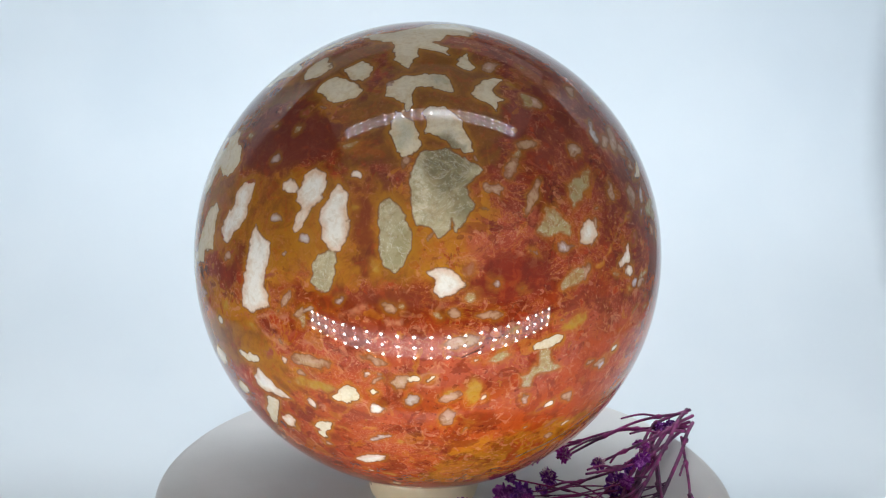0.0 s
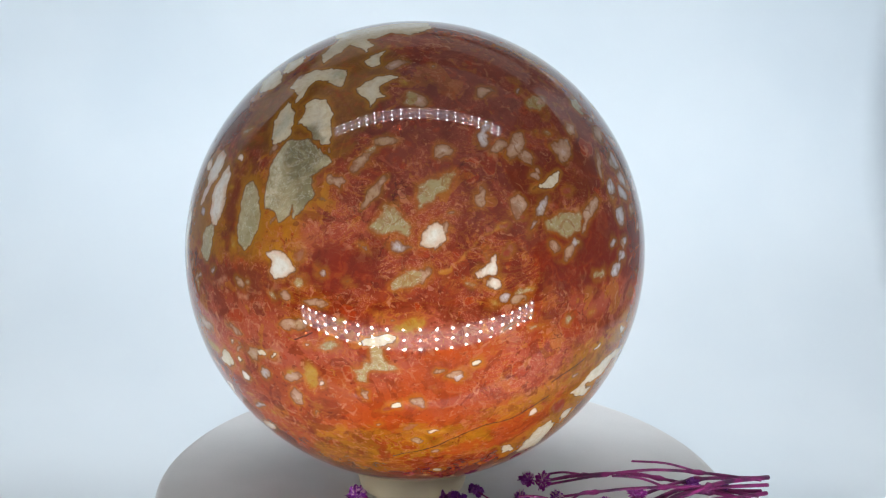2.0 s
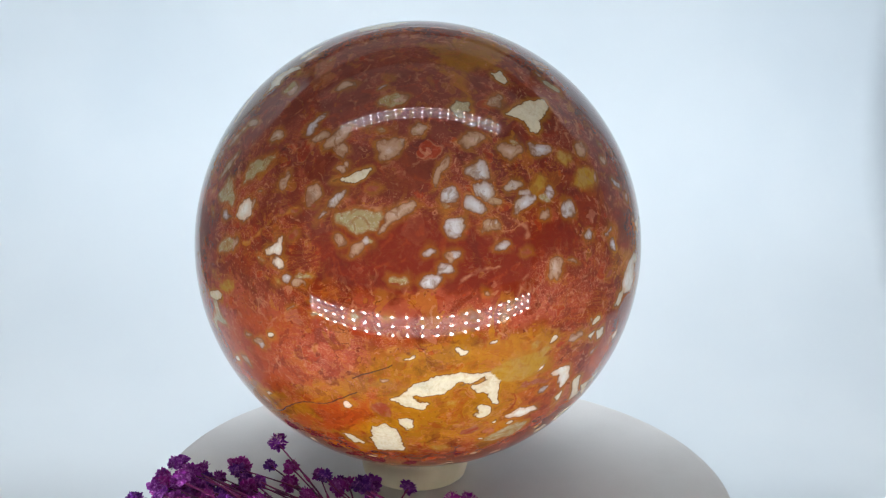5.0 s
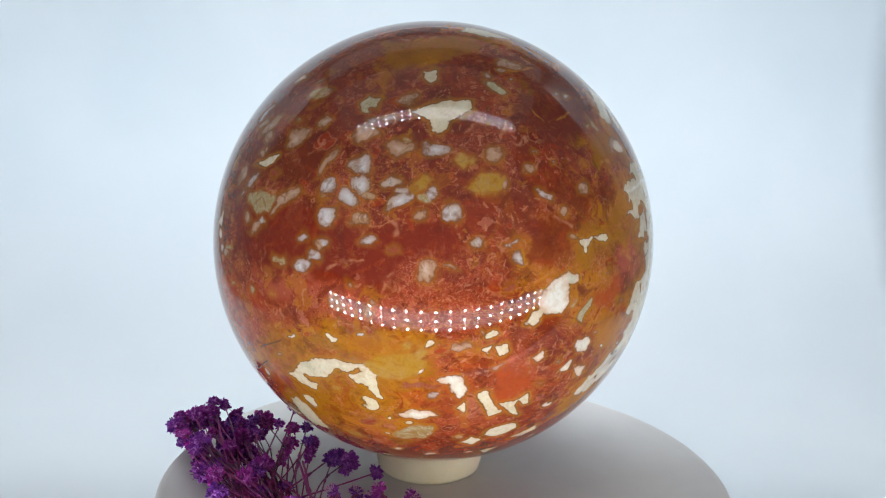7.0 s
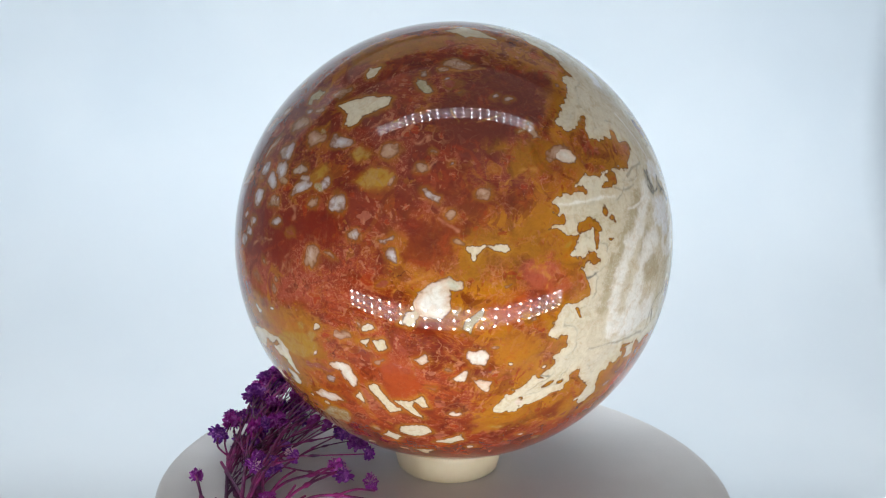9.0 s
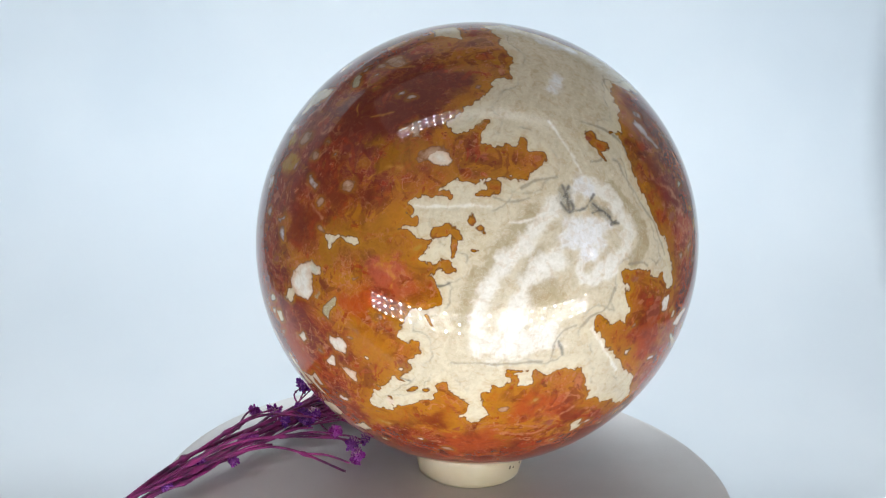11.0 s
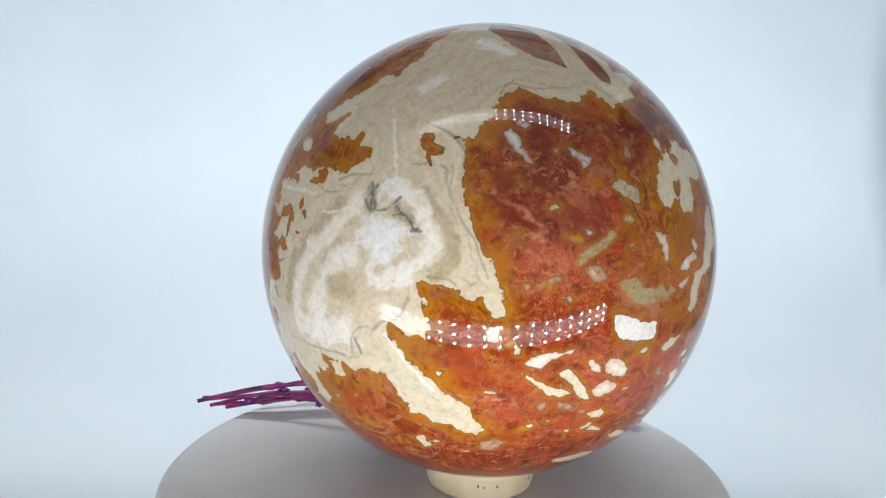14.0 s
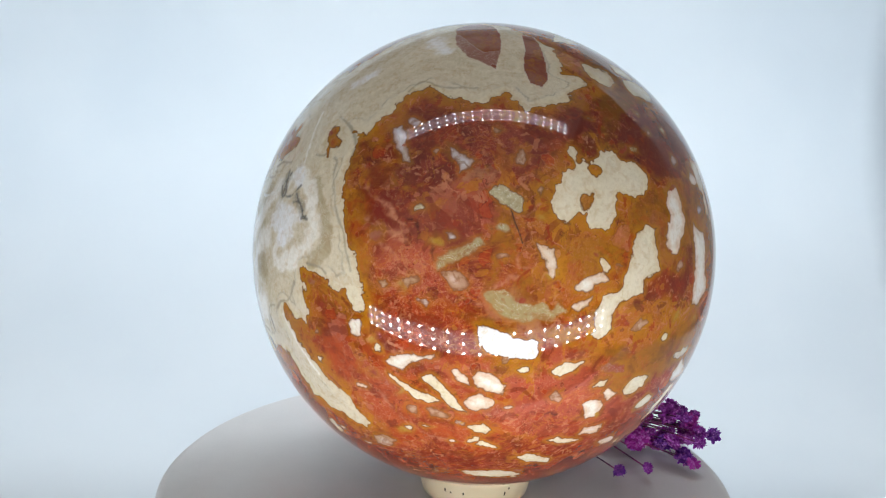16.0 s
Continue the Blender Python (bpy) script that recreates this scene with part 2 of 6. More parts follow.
def lathe(profile, steps=128):
    """A solid turned about z from (radius, height) pairs, with smooth sides."""
    bm = bmesh.new()
    rings = []
    for r, z in profile:
        if r < 1e-6:
            rings.append([bm.verts.new((0, 0, z))])
        else:
            rings.append([bm.verts.new((r * math.cos(a), r * math.sin(a), z)) for a in (2 * math.pi * i / steps for i in range(steps))])
    for low, high in zip(rings, rings[1:]):
        for i in range(steps):
            j = (i + 1) % steps
            corners = [low[i % len(low)], low[j % len(low)], high[j % len(high)], high[i % len(high)]]
            face = bm.faces.new(list(dict.fromkeys(corners)))
            face.smooth = True
    bmesh.ops.recalc_face_normals(bm, faces=bm.faces)
    return bm


def box(size, at=(0, 0, 0), bevel=0.0):
    bm = bmesh.new()
    bmesh.ops.create_cube(bm, size=1, matrix=Matrix.Translation(at) @ Matrix.Diagonal((*size, 1)))
    if bevel:
        bmesh.ops.bevel(bm, geom=bm.edges, offset=bevel, segments=2, affect="EDGES", profile=0.5)
    return bm


def tube(bm, points, radii, sides=8):
    """A round rod through points, added to bm."""
    rings = []
    for i, p in enumerate(points):
        ahead = (points[min(i + 1, len(points) - 1)] - points[max(i - 1, 0)]).normalized()
        side = ahead.orthogonal().normalized()
        up = ahead.cross(side)
        rings.append([bm.verts.new(p + radii[i] * (math.cos(a) * side + math.sin(a) * up)) for a in (2 * math.pi * k / sides for k in range(sides))])
    for low, high in zip(rings, rings[1:]):
        # turn each ring to meet the one before with the least twist
        first = min(range(sides), key=lambda k: (high[k].co - low[0].co).length)
        high[:] = high[first:] + high[:first]
        for k in range(sides):
            bm.faces.new((low[k], low[(k + 1) % sides], high[(k + 1) % sides], high[k])).smooth = True
    bm.faces.new(rings[0][::-1])
    bm.faces.new(rings[-1])


# ---------------------------------------------------------------- the setting


def backdrop_sheet():
    """One sheet of white material: flat under the turntable, swept up behind it and bowed forward at the top."""
    line = [(-0.10 + 0.21 * i / 20, 0.0) for i in range(21)]
    line += [(0.11 + 0.14 * math.sin(a), 0.14 - 0.14 * math.cos(a)) for a in (radians(90) * i / 24 for i in range(1, 25))]
    line += [(0.25 - 0.022 * s * s, 0.14 + 0.13 * s) for s in (i / 20 for i in range(1, 21))]
    bm = bmesh.new()
    rows = []
    for y, z in line:
        rows.append([bm.verts.new((x, y, z + 0.0006 * math.sin(9 * x + 4 * z))) for x in (-0.252 + 0.4765 * i / 24 for i in range(25))])
    for low, high in zip(rows, rows[1:]):
        for i in range(24):
            bm.faces.new((low[i], low[i + 1], high[i + 1], high[i])).smooth = True
    ob = part("backdrop", bm, SHEET)
    solid = ob.modifiers.new("thickness", "SOLIDIFY")
    solid.thickness, solid.offset = 0.0012, -1
    return tagged(ob, "white photo backdrop sheet swept up behind the turntable", "backdrop", kind="structure")


def table():
    tagged(part("table_top", box((1.6, 1.4, 0.03), (0, 0.05, -0.0215), 0.004), TABLE), "dark laminate table top under the backdrop", "table", kind="structure")


def led_light_bar(m, pitch, rows_apart, board, glow):
    """A bar with three rows of 21 bare LEDs on a white board with added glow."""
    thing = tagged(new("led_light_bar"), "white light bar with three rows of bright white LEDs", "light bar", "light bars")
    thing.matrix_world = m
    length = 21 * pitch
    part("housing", box((length + 0.006, 0.044, 0.010), (0, 0, 0.0062), 0.002), WHITE_PLASTIC, thing)
    part("circuit_board", box((length, 0.038, 0.001), (0, 0, -0.0002)), board, thing, "white circuit board with added glow")
    one = None
    for i in range(21):
        for j in (-1, 0, 1):
            if one is None:
                one = led = part("led", box((0.0018, 0.0018, 0.001), (0, 0, 0)), glow, thing, "glowing square LED")
            else:
                led = new("led", one.data)
                led.parent = thing
                led["label"] = one["label"]
            led.location = ((i - 10) * pitch, j * rows_apart, -0.0014)
    return thing


def light_box():
    """The photo box round the set: grey sides and back, open to the camera and above."""
    for name, size, at in (("wall_box_right", (0.004, 0.56, 0.46), (0.246, 0.085, 0.2235)), ("wall_box_left", (0.004, 0.56, 0.46), (-0.276, 0.085, 0.2235)),
                           ("wall_box_back", (0.518, 0.004, 0.46), (-0.015, 0.363, 0.2235))):
        tagged(part(name, box(size, at), LINING), "grey lined side of a photo light box", "box wall", kind="structure")


# unseen baffle, added to keep the top fill light out of the ball's reflection
tagged(part("trim_added_baffle", box((0.516, 0.003, 0.140), (-0.015, 0.098, 0.3825)), LINING), "added grey baffle that screens the top fill light from the ball", "flap", kind="structure")
backdrop_sheet()
table()
light_box()
led_light_bar(pose(-0.0051, -0.0957, 0.428, 16.3, -1.85, 2.77), 0.0202, 0.0145, UPPER_BOARD, UPPER_LED)
led_light_bar(pose(0.0025, -0.1825, 0.0260, 94, 0, 2.0) @ pose(0, 0, 0, 0, 0, 1.7), 0.0202, 0.0150, LOWER_BOARD, LOWER_LED)

# ---------------------------------------------------------------- turntable


def turntable():
    thing = tagged(new("turntable"), "round matt off-white rotating display turntable", "turntable")
    part("platter", lathe([(0, 0.0215), (0.0780, 0.0215), (0.0798, 0.0228), (0.0802, 0.0250), (0.0802, 0.0278), (0.0799, 0.0290), (0.0790, 0.0298), (0.0775, 0.0300), (0, 0.0300)], 192), PLATTER, thing)
    part("base", lathe([(0, 0.0008), (0.066, 0.0008), (0.068, 0.003), (0.068, 0.019), (0.066, 0.0208), (0, 0.0208)], 128), PLATTER, thing)
    return thing


SPHERE_AT = Vector((-0.0059, -0.0079, 0.0968))
RADIUS = 0.06


def ring_stand():
    thing = tagged(new("ring_stand"), "small cream plastic ring stand under the stone ball", "sphere stand")
    part("ring", lathe([(0.0095, 0.0), (0.0138, 0.0), (0.0146, 0.0006), (0.0149, 0.0018), (0.0160, 0.0066), (0.0162, 0.0078), (0.0158, 0.0086),
                        (0.0150, 0.00885), (0.0142, 0.0086), (0.0120, 0.0066), (0.0098, 0.0058), (0.0095, 0.0)], 96), CREAM_PLASTIC, thing)
    for turn, height, tall in ((143, 0.0052, 0.0010), (149, 0.0048, 0.0005), (162, 0.0050, 0.0007), (204, 0.0046, 0.0012), (208, 0.0060, 0.0006)):
        r = 0.01485 + 0.0011 * (height - 0.0018) / 0.0048 + 0.00004
        a = radians(turn)
        mark = part("scuff", box((0.0004, 0.00012, tall), (0, 0, 0)), MARK, thing, "dark scuff")
        mark.matrix_local = pose(r * math.cos(a), r * math.sin(a), height, 0, 12, turn) @ pose(0, 0, 0, 0, 0, 90)
    return thing


# ---------------------------------------------------------------- the stone ball
def lattice_noise(points, freq, octaves, seed):
    """Smooth random values from -1 to 1, one for each point."""
    table = np.random.RandomState(seed).rand(32, 32, 32).astype(np.float32)
    total, weight, size = np.zeros(len(points), np.float32), 0.0, 1.0
    for octave in range(octaves):
        q = points * freq + 7.3 * octave + 50
        cell = np.floor(q).astype(int)
        f = (q - cell).astype(np.float32)
        f = f * f * (3 - 2 * f)
        value = 0
        for corner in range(8):
            dx, dy, dz = corner & 1, corner >> 1 & 1, corner >> 2 & 1
            w = (f[:, 0] if dx else 1 - f[:, 0]) * (f[:, 1] if dy else 1 - f[:, 1]) * (f[:, 2] if dz else 1 - f[:, 2])
            value = value + w * table[(cell[:, 0] + dx) & 31, (cell[:, 1] + dy) & 31, (cell[:, 2] + dz) & 31]
        total += size * (value * 2 - 1)
        weight += size
        freq, size = freq * 2.03, size * 0.55
    return total / weight


def cube_ball(n):
    """Unit vectors and quads of a ball made from a cube's six faces, n by n each."""
    s = np.tan(np.linspace(-math.pi / 4, math.pi / 4, n + 1))
    u, v = np.meshgrid(s, s, indexing="ij")
    one = np.ones_like(u)
    sides = [(one, u, v), (-one, -u, v), (-u, one, v), (u, -one, v), (-v, u, one), (v, u, -one)]
    points = np.concatenate([np.stack([a.ravel(), b.ravel(), c.ravel()], 1) for a, b, c in sides])
    points /= np.linalg.norm(points, axis=1)[:, None]
    i, j = np.meshgrid(np.arange(n), np.arange(n), indexing="ij")
    first = (i * (n + 1) + j).ravel()
    quad = np.stack([first, first + n + 1, first + n + 2, first + 1], 1)
    quads = np.concatenate([quad + k * (n + 1) ** 2 for k in range(6)])
    # one vertex for each place along the cube's edges
    key = np.round(points * 1e5).astype(np.int64)
    _, keep, back = np.unique(key, axis=0, return_index=True, return_inverse=True)
    return points[keep], back.ravel()[quads]


BALL, QUADS = cube_ball(350)
# the pattern is looked up at slightly shifted places, so that outlines run unevenly
SHIFT = np.stack([lattice_noise(BALL, 7.0, 3, k) for k in (1, 2, 3)], 1) * 0.030 + np.stack([lattice_noise(BALL, 24.0, 3, k) for k in (4, 5, 6)], 1) * 0.018
PLACE = BALL + SHIFT
PLACE /= np.linalg.norm(PLACE, axis=1)[:, None]
FIRM = BALL + 0.3 * SHIFT
FIRM /= np.linalg.norm(FIRM, axis=1)[:, None]
MELT = np.stack([lattice_noise(BALL, 4.0, 4, k) for k in (11, 12, 13)], 1) * 0.12
MELTED = BALL + MELT
MELTED /= np.linalg.norm(MELTED, axis=1)[:, None]
MOTTLE = lattice_noise(BALL, 9.0, 5, 21)
FINE = lattice_noise(BALL, 34.0, 4, 31)
LACE = lattice_noise(BALL, 17.0, 4, 32)
STREAKS = lattice_noise(MELTED * (1, 1, 2.4), 6.0, 5, 22)

CREAM, WHITE, BLUISH, OLIVE, FAN = (0.73, 0.64, 0.465), (0.82, 0.77, 0.68), (0.60, 0.57, 0.60), (0.36, 0.28, 0.135), (0.50, 0.42, 0.26)
BEIGE, GOLD, DEEP_RED, BRIGHT = (0.50, 0.29, 0.19), (0.40, 0.20, 0.014), (0.28, 0.042, 0.016), (0.90, 0.88, 0.84)
MAROON, RUST, OCHRE, ORANGE, PINK = (0.165, 0.036, 0.022), (0.25, 0.037, 0.010), (0.46, 0.232, 0.010), (0.43, 0.100, 0.022), (0.43, 0.115, 0.065)
OLD_GOLD, DARK_GOLD, CLEAR_RED, BROWN_RED = (0.36, 0.188, 0.009), (0.225, 0.112, 0.008), (0.205, 0.020, 0.005), (0.19, 0.036, 0.011)
PEACH, GILT, INK = (0.62, 0.34, 0.20), (0.62, 0.36, 0.06), (0.05, 0.012, 0.008)
GLOW, PALE, DUSK = (0.43, 0.085, 0.014), (0.47, 0.27, 0.14), (0.23, 0.058, 0.038)
SOFTNESS = {BLUISH: 0.6, BEIGE: 0.62, GOLD: 1.0, OLIVE: 0.8, FAN: 0.5, CREAM: 0.3, WHITE: 0.53, DEEP_RED: 0.8, BRIGHT: 0.3}

ground = np.empty((len(BALL), 4), np.float32)
ground[:] = (*RUST, 1)
ground[:, :3] += 0.5 * np.clip(STREAKS, 0, 1)[:, None] * (np.array(ORANGE) - RUST) * 2 + np.clip(-MOTTLE, 0, 1)[:, None] * (np.array(MAROON) - RUST)
tone = np.ones((len(BALL), 4), np.float32)
edge = np.full(len(BALL), 9.0, np.float32)
soft = np.full(len(BALL), 0.5, np.float32)
fibre = np.zeros(len(BALL), np.float32)
crack = np.full(len(BALL), 9.0, np.float32)
clear = np.zeros(len(BALL), np.float32)
grain = np.zeros(len(BALL), np.float32)


def direction(lon, lat):
    lon, lat = radians(lon), radians(lat)
    return np.array((math.cos(lat) * math.cos(lon), math.cos(lat) * math.sin(lon), math.sin(lat)))


def flat_map(points, lon, lat, reach):
    """Points within reach degrees of a place, and their degrees east and north of it."""
    middle = direction(lon, lat)
    near = np.nonzero(points @ middle > math.cos(radians(min(reach, 179))))[0]
    p = points[near]
    east = np.array((-math.sin(radians(lon)), math.cos(radians(lon)), 0.0))
    north = np.cross(middle, east)
    e, n = p @ east, p @ north
    away = np.degrees(np.arccos(np.clip(p @ middle, -1, 1))) / np.maximum(np.hypot(e, n), 1e-9)
    return near, e * away, n * away


def oval(points, lon, lat, a, b, turn, reach):
    """How far outside (+) or inside (-) of an oval each point lies, in degrees."""
    near, e, n = flat_map(points, lon, lat, a + reach)
    c, s = math.cos(radians(turn)), math.sin(radians(turn))
    x, y = (e * c + n * s) / a, (n * c - e * s) / b
    r = np.sqrt(x * x + y * y)
    return near, (r - 1) * np.where(r > 1, np.minimum(np.hypot(e, n) / np.maximum(r, 1e-6), a), b)


def lay(near, depth, colour, threads=0.0):
    """An inclusion: it takes the place where it lies deeper than what is there."""
    deeper = depth < edge[near]
    at = near[deeper]
    edge[at], soft[at], fibre[at] = depth[deeper], SOFTNESS[colour], threads
    tone[at, :3] = colour
    if colour in (BLUISH, BEIGE):
        # a paler heart and a warmer shell
        shell = np.clip(1 + depth[deeper] / 1.1, 0, 1)[:, None]
        tone[at, :3] = np.array(colour) * (1 - shell * 0.7) + shell * 0.7 * np.array((0.36, 0.18, 0.10))
    if colour == WHITE:
        # a peach shell that fades towards the heart, unevenly
        shell = np.clip(0.95 + depth[deeper] / 1.5 + 0.9 * LACE[at], 0, 1)[:, None]
        tone[at, :3] += 0.75 * shell * (np.array((0.66, 0.40, 0.24)) - tone[at, :3])
    if colour == CREAM:
        shell = np.clip(0.8 + depth[deeper] / 1.2 + 1.2 * LACE[at], 0, 1)[:, None]
        tone[at, :3] += 0.4 * shell * (np.array((0.60, 0.43, 0.25)) - tone[at, :3])
    if colour in (OLIVE, FAN):
        # golden and greyish clouds
        cloud = np.clip(0.4 + 1.6 * LACE[at], 0, 1)[:, None]
        tone[at, :3] += 0.55 * cloud * (np.array((0.36, 0.20, 0.05) if colour == OLIVE else (0.30, 0.25, 0.14)) - tone[at, :3])


def region(colour, lon, lat, a, b, turn, blur):
    near, depth = oval(MELTED, lon, lat, a, b, turn, 3 + b)
    weight = 1 / (1 + np.exp(np.clip((depth / (b * blur) + 0.9 * MOTTLE[near]) * 4, -30, 30)))
    ground[near, :3] += weight[:, None] * 0.9 * (np.array(colour) - ground[near, :3])


def spot(colour, lon, lat, a, b, turn):
    near, depth = oval(PLACE, lon, lat, a, b, turn, 3)
    if colour in (BLUISH, BEIGE):
        depth = depth + 0.25
    lay(near, depth, colour, 1.0 if colour == FAN else 0.35 if colour == OLIVE else 0.0)


def to_line(points, stops, reach):
    """Degrees from each near point to a bent line."""
    middle = sum(direction(*stop) for stop in stops)
    lon, lat = math.degrees(math.atan2(middle[1], middle[0])), math.degrees(math.asin(middle[2] / np.linalg.norm(middle)))
    ends = np.array([direction(*stop) for stop in stops])
    _, e, n = flat_map(ends, lon, lat, 179)
    near, x, y = flat_map(points, lon, lat, np.hypot(e, n).max() + reach)
    best = np.full(len(near), 99.0)
    for i in range(len(stops) - 1):
        dx, dy = e[i + 1] - e[i], n[i + 1] - n[i]
        s = np.clip(((x - e[i]) * dx + (y - n[i]) * dy) / (dx * dx + dy * dy), 0, 1)
        best = np.minimum(best, np.hypot(x - e[i] - s * dx, y - n[i] - s * dy))
    return near, best


def streak(colour, width, *stops):
    near, away = to_line(PLACE, stops, width + 3)
    lay(near, away - width, colour)


def field(stops, reach=6.0):
    """How far outside (+) or inside (-) of a closed outline each point lies, in degrees."""
    near, away = to_line(FIRM, list(stops) + [stops[0]], reach)
    middle = sum(direction(*stop) for stop in stops)
    lon, lat = math.degrees(math.atan2(middle[1], middle[0])), math.degrees(math.asin(middle[2] / np.linalg.norm(middle)))
    _, e, n = flat_map(np.array([direction(*stop) for stop in stops]), lon, lat, 179)
    near2, x, y = flat_map(FIRM, lon, lat, np.hypot(e, n).max() + reach)
    if len(near2) != len(near):
        common, first, second = np.intersect1d(near, near2, return_indices=True)
        near, away, x, y = common, away[first], x[second], y[second]
    within = np.zeros(len(near), bool)
    for i in range(len(stops)):
        j = (i + 1) % len(stops)
        crosses = (n[i] > y) != (n[j] > y)
        within ^= crosses & (x < (e[j] - e[i]) * (y - n[i]) / (n[j] - n[i] + 1e-12) + e[i])
    return near, np.where(within, -away, away)


def pool(colour, purity, *stops):
    """A clear patch of one colour with a torn outline in the ground."""
    near, depth = field(stops, 4.0)
    weight = 1 / (1 + np.exp(np.clip((depth + 3.0 * LACE[near] + 2.2 * FINE[near]) * 2.2, -30, 30)))
    ground[near, :3] += (0.88 * weight)[:, None] * (np.array(colour) - ground[near, :3])
    clear[near] = np.maximum(clear[near] * (1 - weight), purity * weight)


def grainy(*stops):
    """Speckled crystalline ground."""
    near, depth = field(stops, 6.0)
    weight = 1 / (1 + np.exp(np.clip((depth + 4.0 * LACE[near] + 2.0 * FINE[near]) * 1.1, -30, 30)))
    grain[near] = np.maximum(grain[near], weight)
    clear[near] *= 1 - weight


def thread(colour, width, *stops):
    """A thin thread of another mineral along an old joint in the ground."""
    for _ in range(2):
        cut = [stops[0]]
        for (a, b), (c, d) in zip(stops, stops[1:]):
            cut += [(0.75 * a + 0.25 * c, 0.75 * b + 0.25 * d), (0.25 * a + 0.75 * c, 0.25 * b + 0.75 * d)]
        stops = cut + [stops[-1]]
    near, away = to_line(PLACE, stops, width + 2)
    weight = 1 / (1 + np.exp(np.clip((away / width - 1 + 1.6 * FINE[near] + 0.8 * LACE[near]) * 3.5, -30, 30)))
    weight *= np.clip(0.55 + 2.2 * LACE[near] + 1.2 * FINE[near], 0, 1)
    ground[near, :3] += (0.85 * weight)[:, None] * (np.array(colour) - ground[near, :3])
    clear[near] = np.maximum(clear[near], 0.7 * weight)


def shade(colour, lon, lat, a, b, turn):
    """A soft patch of another tone inside an inclusion."""
    near, depth = oval(PLACE, lon, lat, a, b, turn, 4)
    weight = 1 / (1 + np.exp(np.clip((depth + 2.5 * LACE[near] + 2.5 * FINE[near]) * 1.6, -30, 30)))
    tone[near, :3] += (0.9 * weight)[:, None] * (np.array(colour) - tone[near, :3])


def shape(colour, *stops):
    """An inclusion with an outline of its own."""
    near, depth = field(stops, 3.0)
    if colour in (BLUISH, BEIGE):
        depth = depth + 0.2
    lay(near, depth + 0.5 * LACE[near] + 0.5 * FINE[near], colour, 1.0 if colour == FAN else 0.35 if colour == OLIVE else 0.12)


WHITE_VEIN, BRIGHT_VEIN, TAN_VEIN = (0.95, 0.92, 0.86), (0.93, 0.94, 0.97), (0.45, 0.35, 0.19)
GREY_VEIN, DARK_VEIN, CRACK_VEIN = (0.33, 0.28, 0.20), (0.03, 0.03, 0.032), None


def vein(colour, width, *stops):
    # round the corners of the bent line
    for _ in range(2):
        cut = [stops[0]]
        for (a, b), (c, d) in zip(stops, stops[1:]):
            cut += [(0.75 * a + 0.25 * c, 0.75 * b + 0.25 * d), (0.25 * a + 0.75 * c, 0.25 * b + 0.75 * d)]
        stops = cut + [stops[-1]]
    near, away = to_line(FIRM, stops, width * 2.5 + 2)
    if colour is None:
        crack[near] = np.minimum(crack[near], away)
        return
    broad = width > 0.7
    uneven = 0.8 * FINE[near] + 0.7 * LACE[near] if broad else 1.3 * FINE[near] + 0.6 * LACE[near]
    weight = 1 / (1 + np.exp(np.clip((away / width - 1 + uneven) * (7.0 if broad else 3.2), -30, 30)))
    tone[near, :3] += weight[:, None] * (0.9 if broad else 0.85) * (np.array(colour) - tone[near, :3])


def gap(lon, lat, a, b, turn):
    """A hole in the cream field, filled with golden stone."""
    near, depth = oval(PLACE, lon, lat, a, b, turn, 3)
    edge[near] = np.maximum(edge[near], -depth)


# ground colours
region(OCHRE, 256.8, 16.4, 25.7, 14.4, 14, 0.35)
region(OCHRE, 258.4, 51.1, 22.3, 16.1, 2, 0.3)
region(MAROON, 234.5, 36.2, 12.7, 7.5, 26, 0.3)
region(MAROON, 261.8, 26.8, 6.7, 5.8, 33, 0.4)
region(OCHRE, 232.1, -10.9, 15.6, 5.4, 155, 0.3)
region(RUST, 264.4, 5.8, 27.5, 4.5, 2, 0.4)
region(PINK, 266.8, -8.2, 29.0, 7.7, 1, 0.5)
region(ORANGE, 263.8, -27.6, 35.2, 18.1, 1, 0.5)
region(MAROON, 318.0, 36.3, 25.6, 19.6, 176, 0.5)
region(RUST, 295.0, 10.8, 14.5, 6.7, 1, 0.5)
region(PINK, 285.5, 16.0, 6.8, 4.5, 22, 0.5)
region(ORANGE, 295.7, -29.1, 29.9, 12.2, 12, 0.4)
region(OCHRE, 323.5, -30.7, 32.6, 8.2, 17, 0.4)
region(MAROON, 328.0, 35.7, 30.6, 20.2, 6, 0.6)
region(RUST, 330.6, 9.5, 27.8, 8.0, 180, 0.5)
region(PINK, 316.6, -13.1, 25.9, 10.2, 171, 0.5)
region(OCHRE, 0.4, -21.9, 27.1, 15.1, 11, 0.35)
region(RUST, 316.0, -41.3, 16.1, 5.7, 10, 0.4)
region(OCHRE, 8.8, 60.8, 9.2, 6.3, 36, 0.3)
region(MAROON, 17.1, 33.1, 31.2, 15.6, 5, 0.6)
region(RUST, 21.1, 12.3, 30.7, 7.1, 2, 0.5)
region(PINK, 6.6, 0.5, 27.2, 5.7, 175, 0.5)
region(OCHRE, 1.2, -24.7, 20.4, 16.9, 161, 0.35)
region(OCHRE, 63.3, 6.5, 21.4, 13.3, 162, 0.35)
region(ORANGE, 38.2, -24.2, 18.7, 13.3, 173, 0.5)
region(OCHRE, 19.0, -14.4, 8.6, 4.4, 4, 0.4)
region(OCHRE, 73.0, 5.2, 17.3, 14.5, 25, 0.4)
region(OCHRE, 97.8, -26.4, 29.2, 13.7, 175, 0.4)
region(OCHRE, 97.3, 31.1, 13.2, 5.1, 3, 0.4)
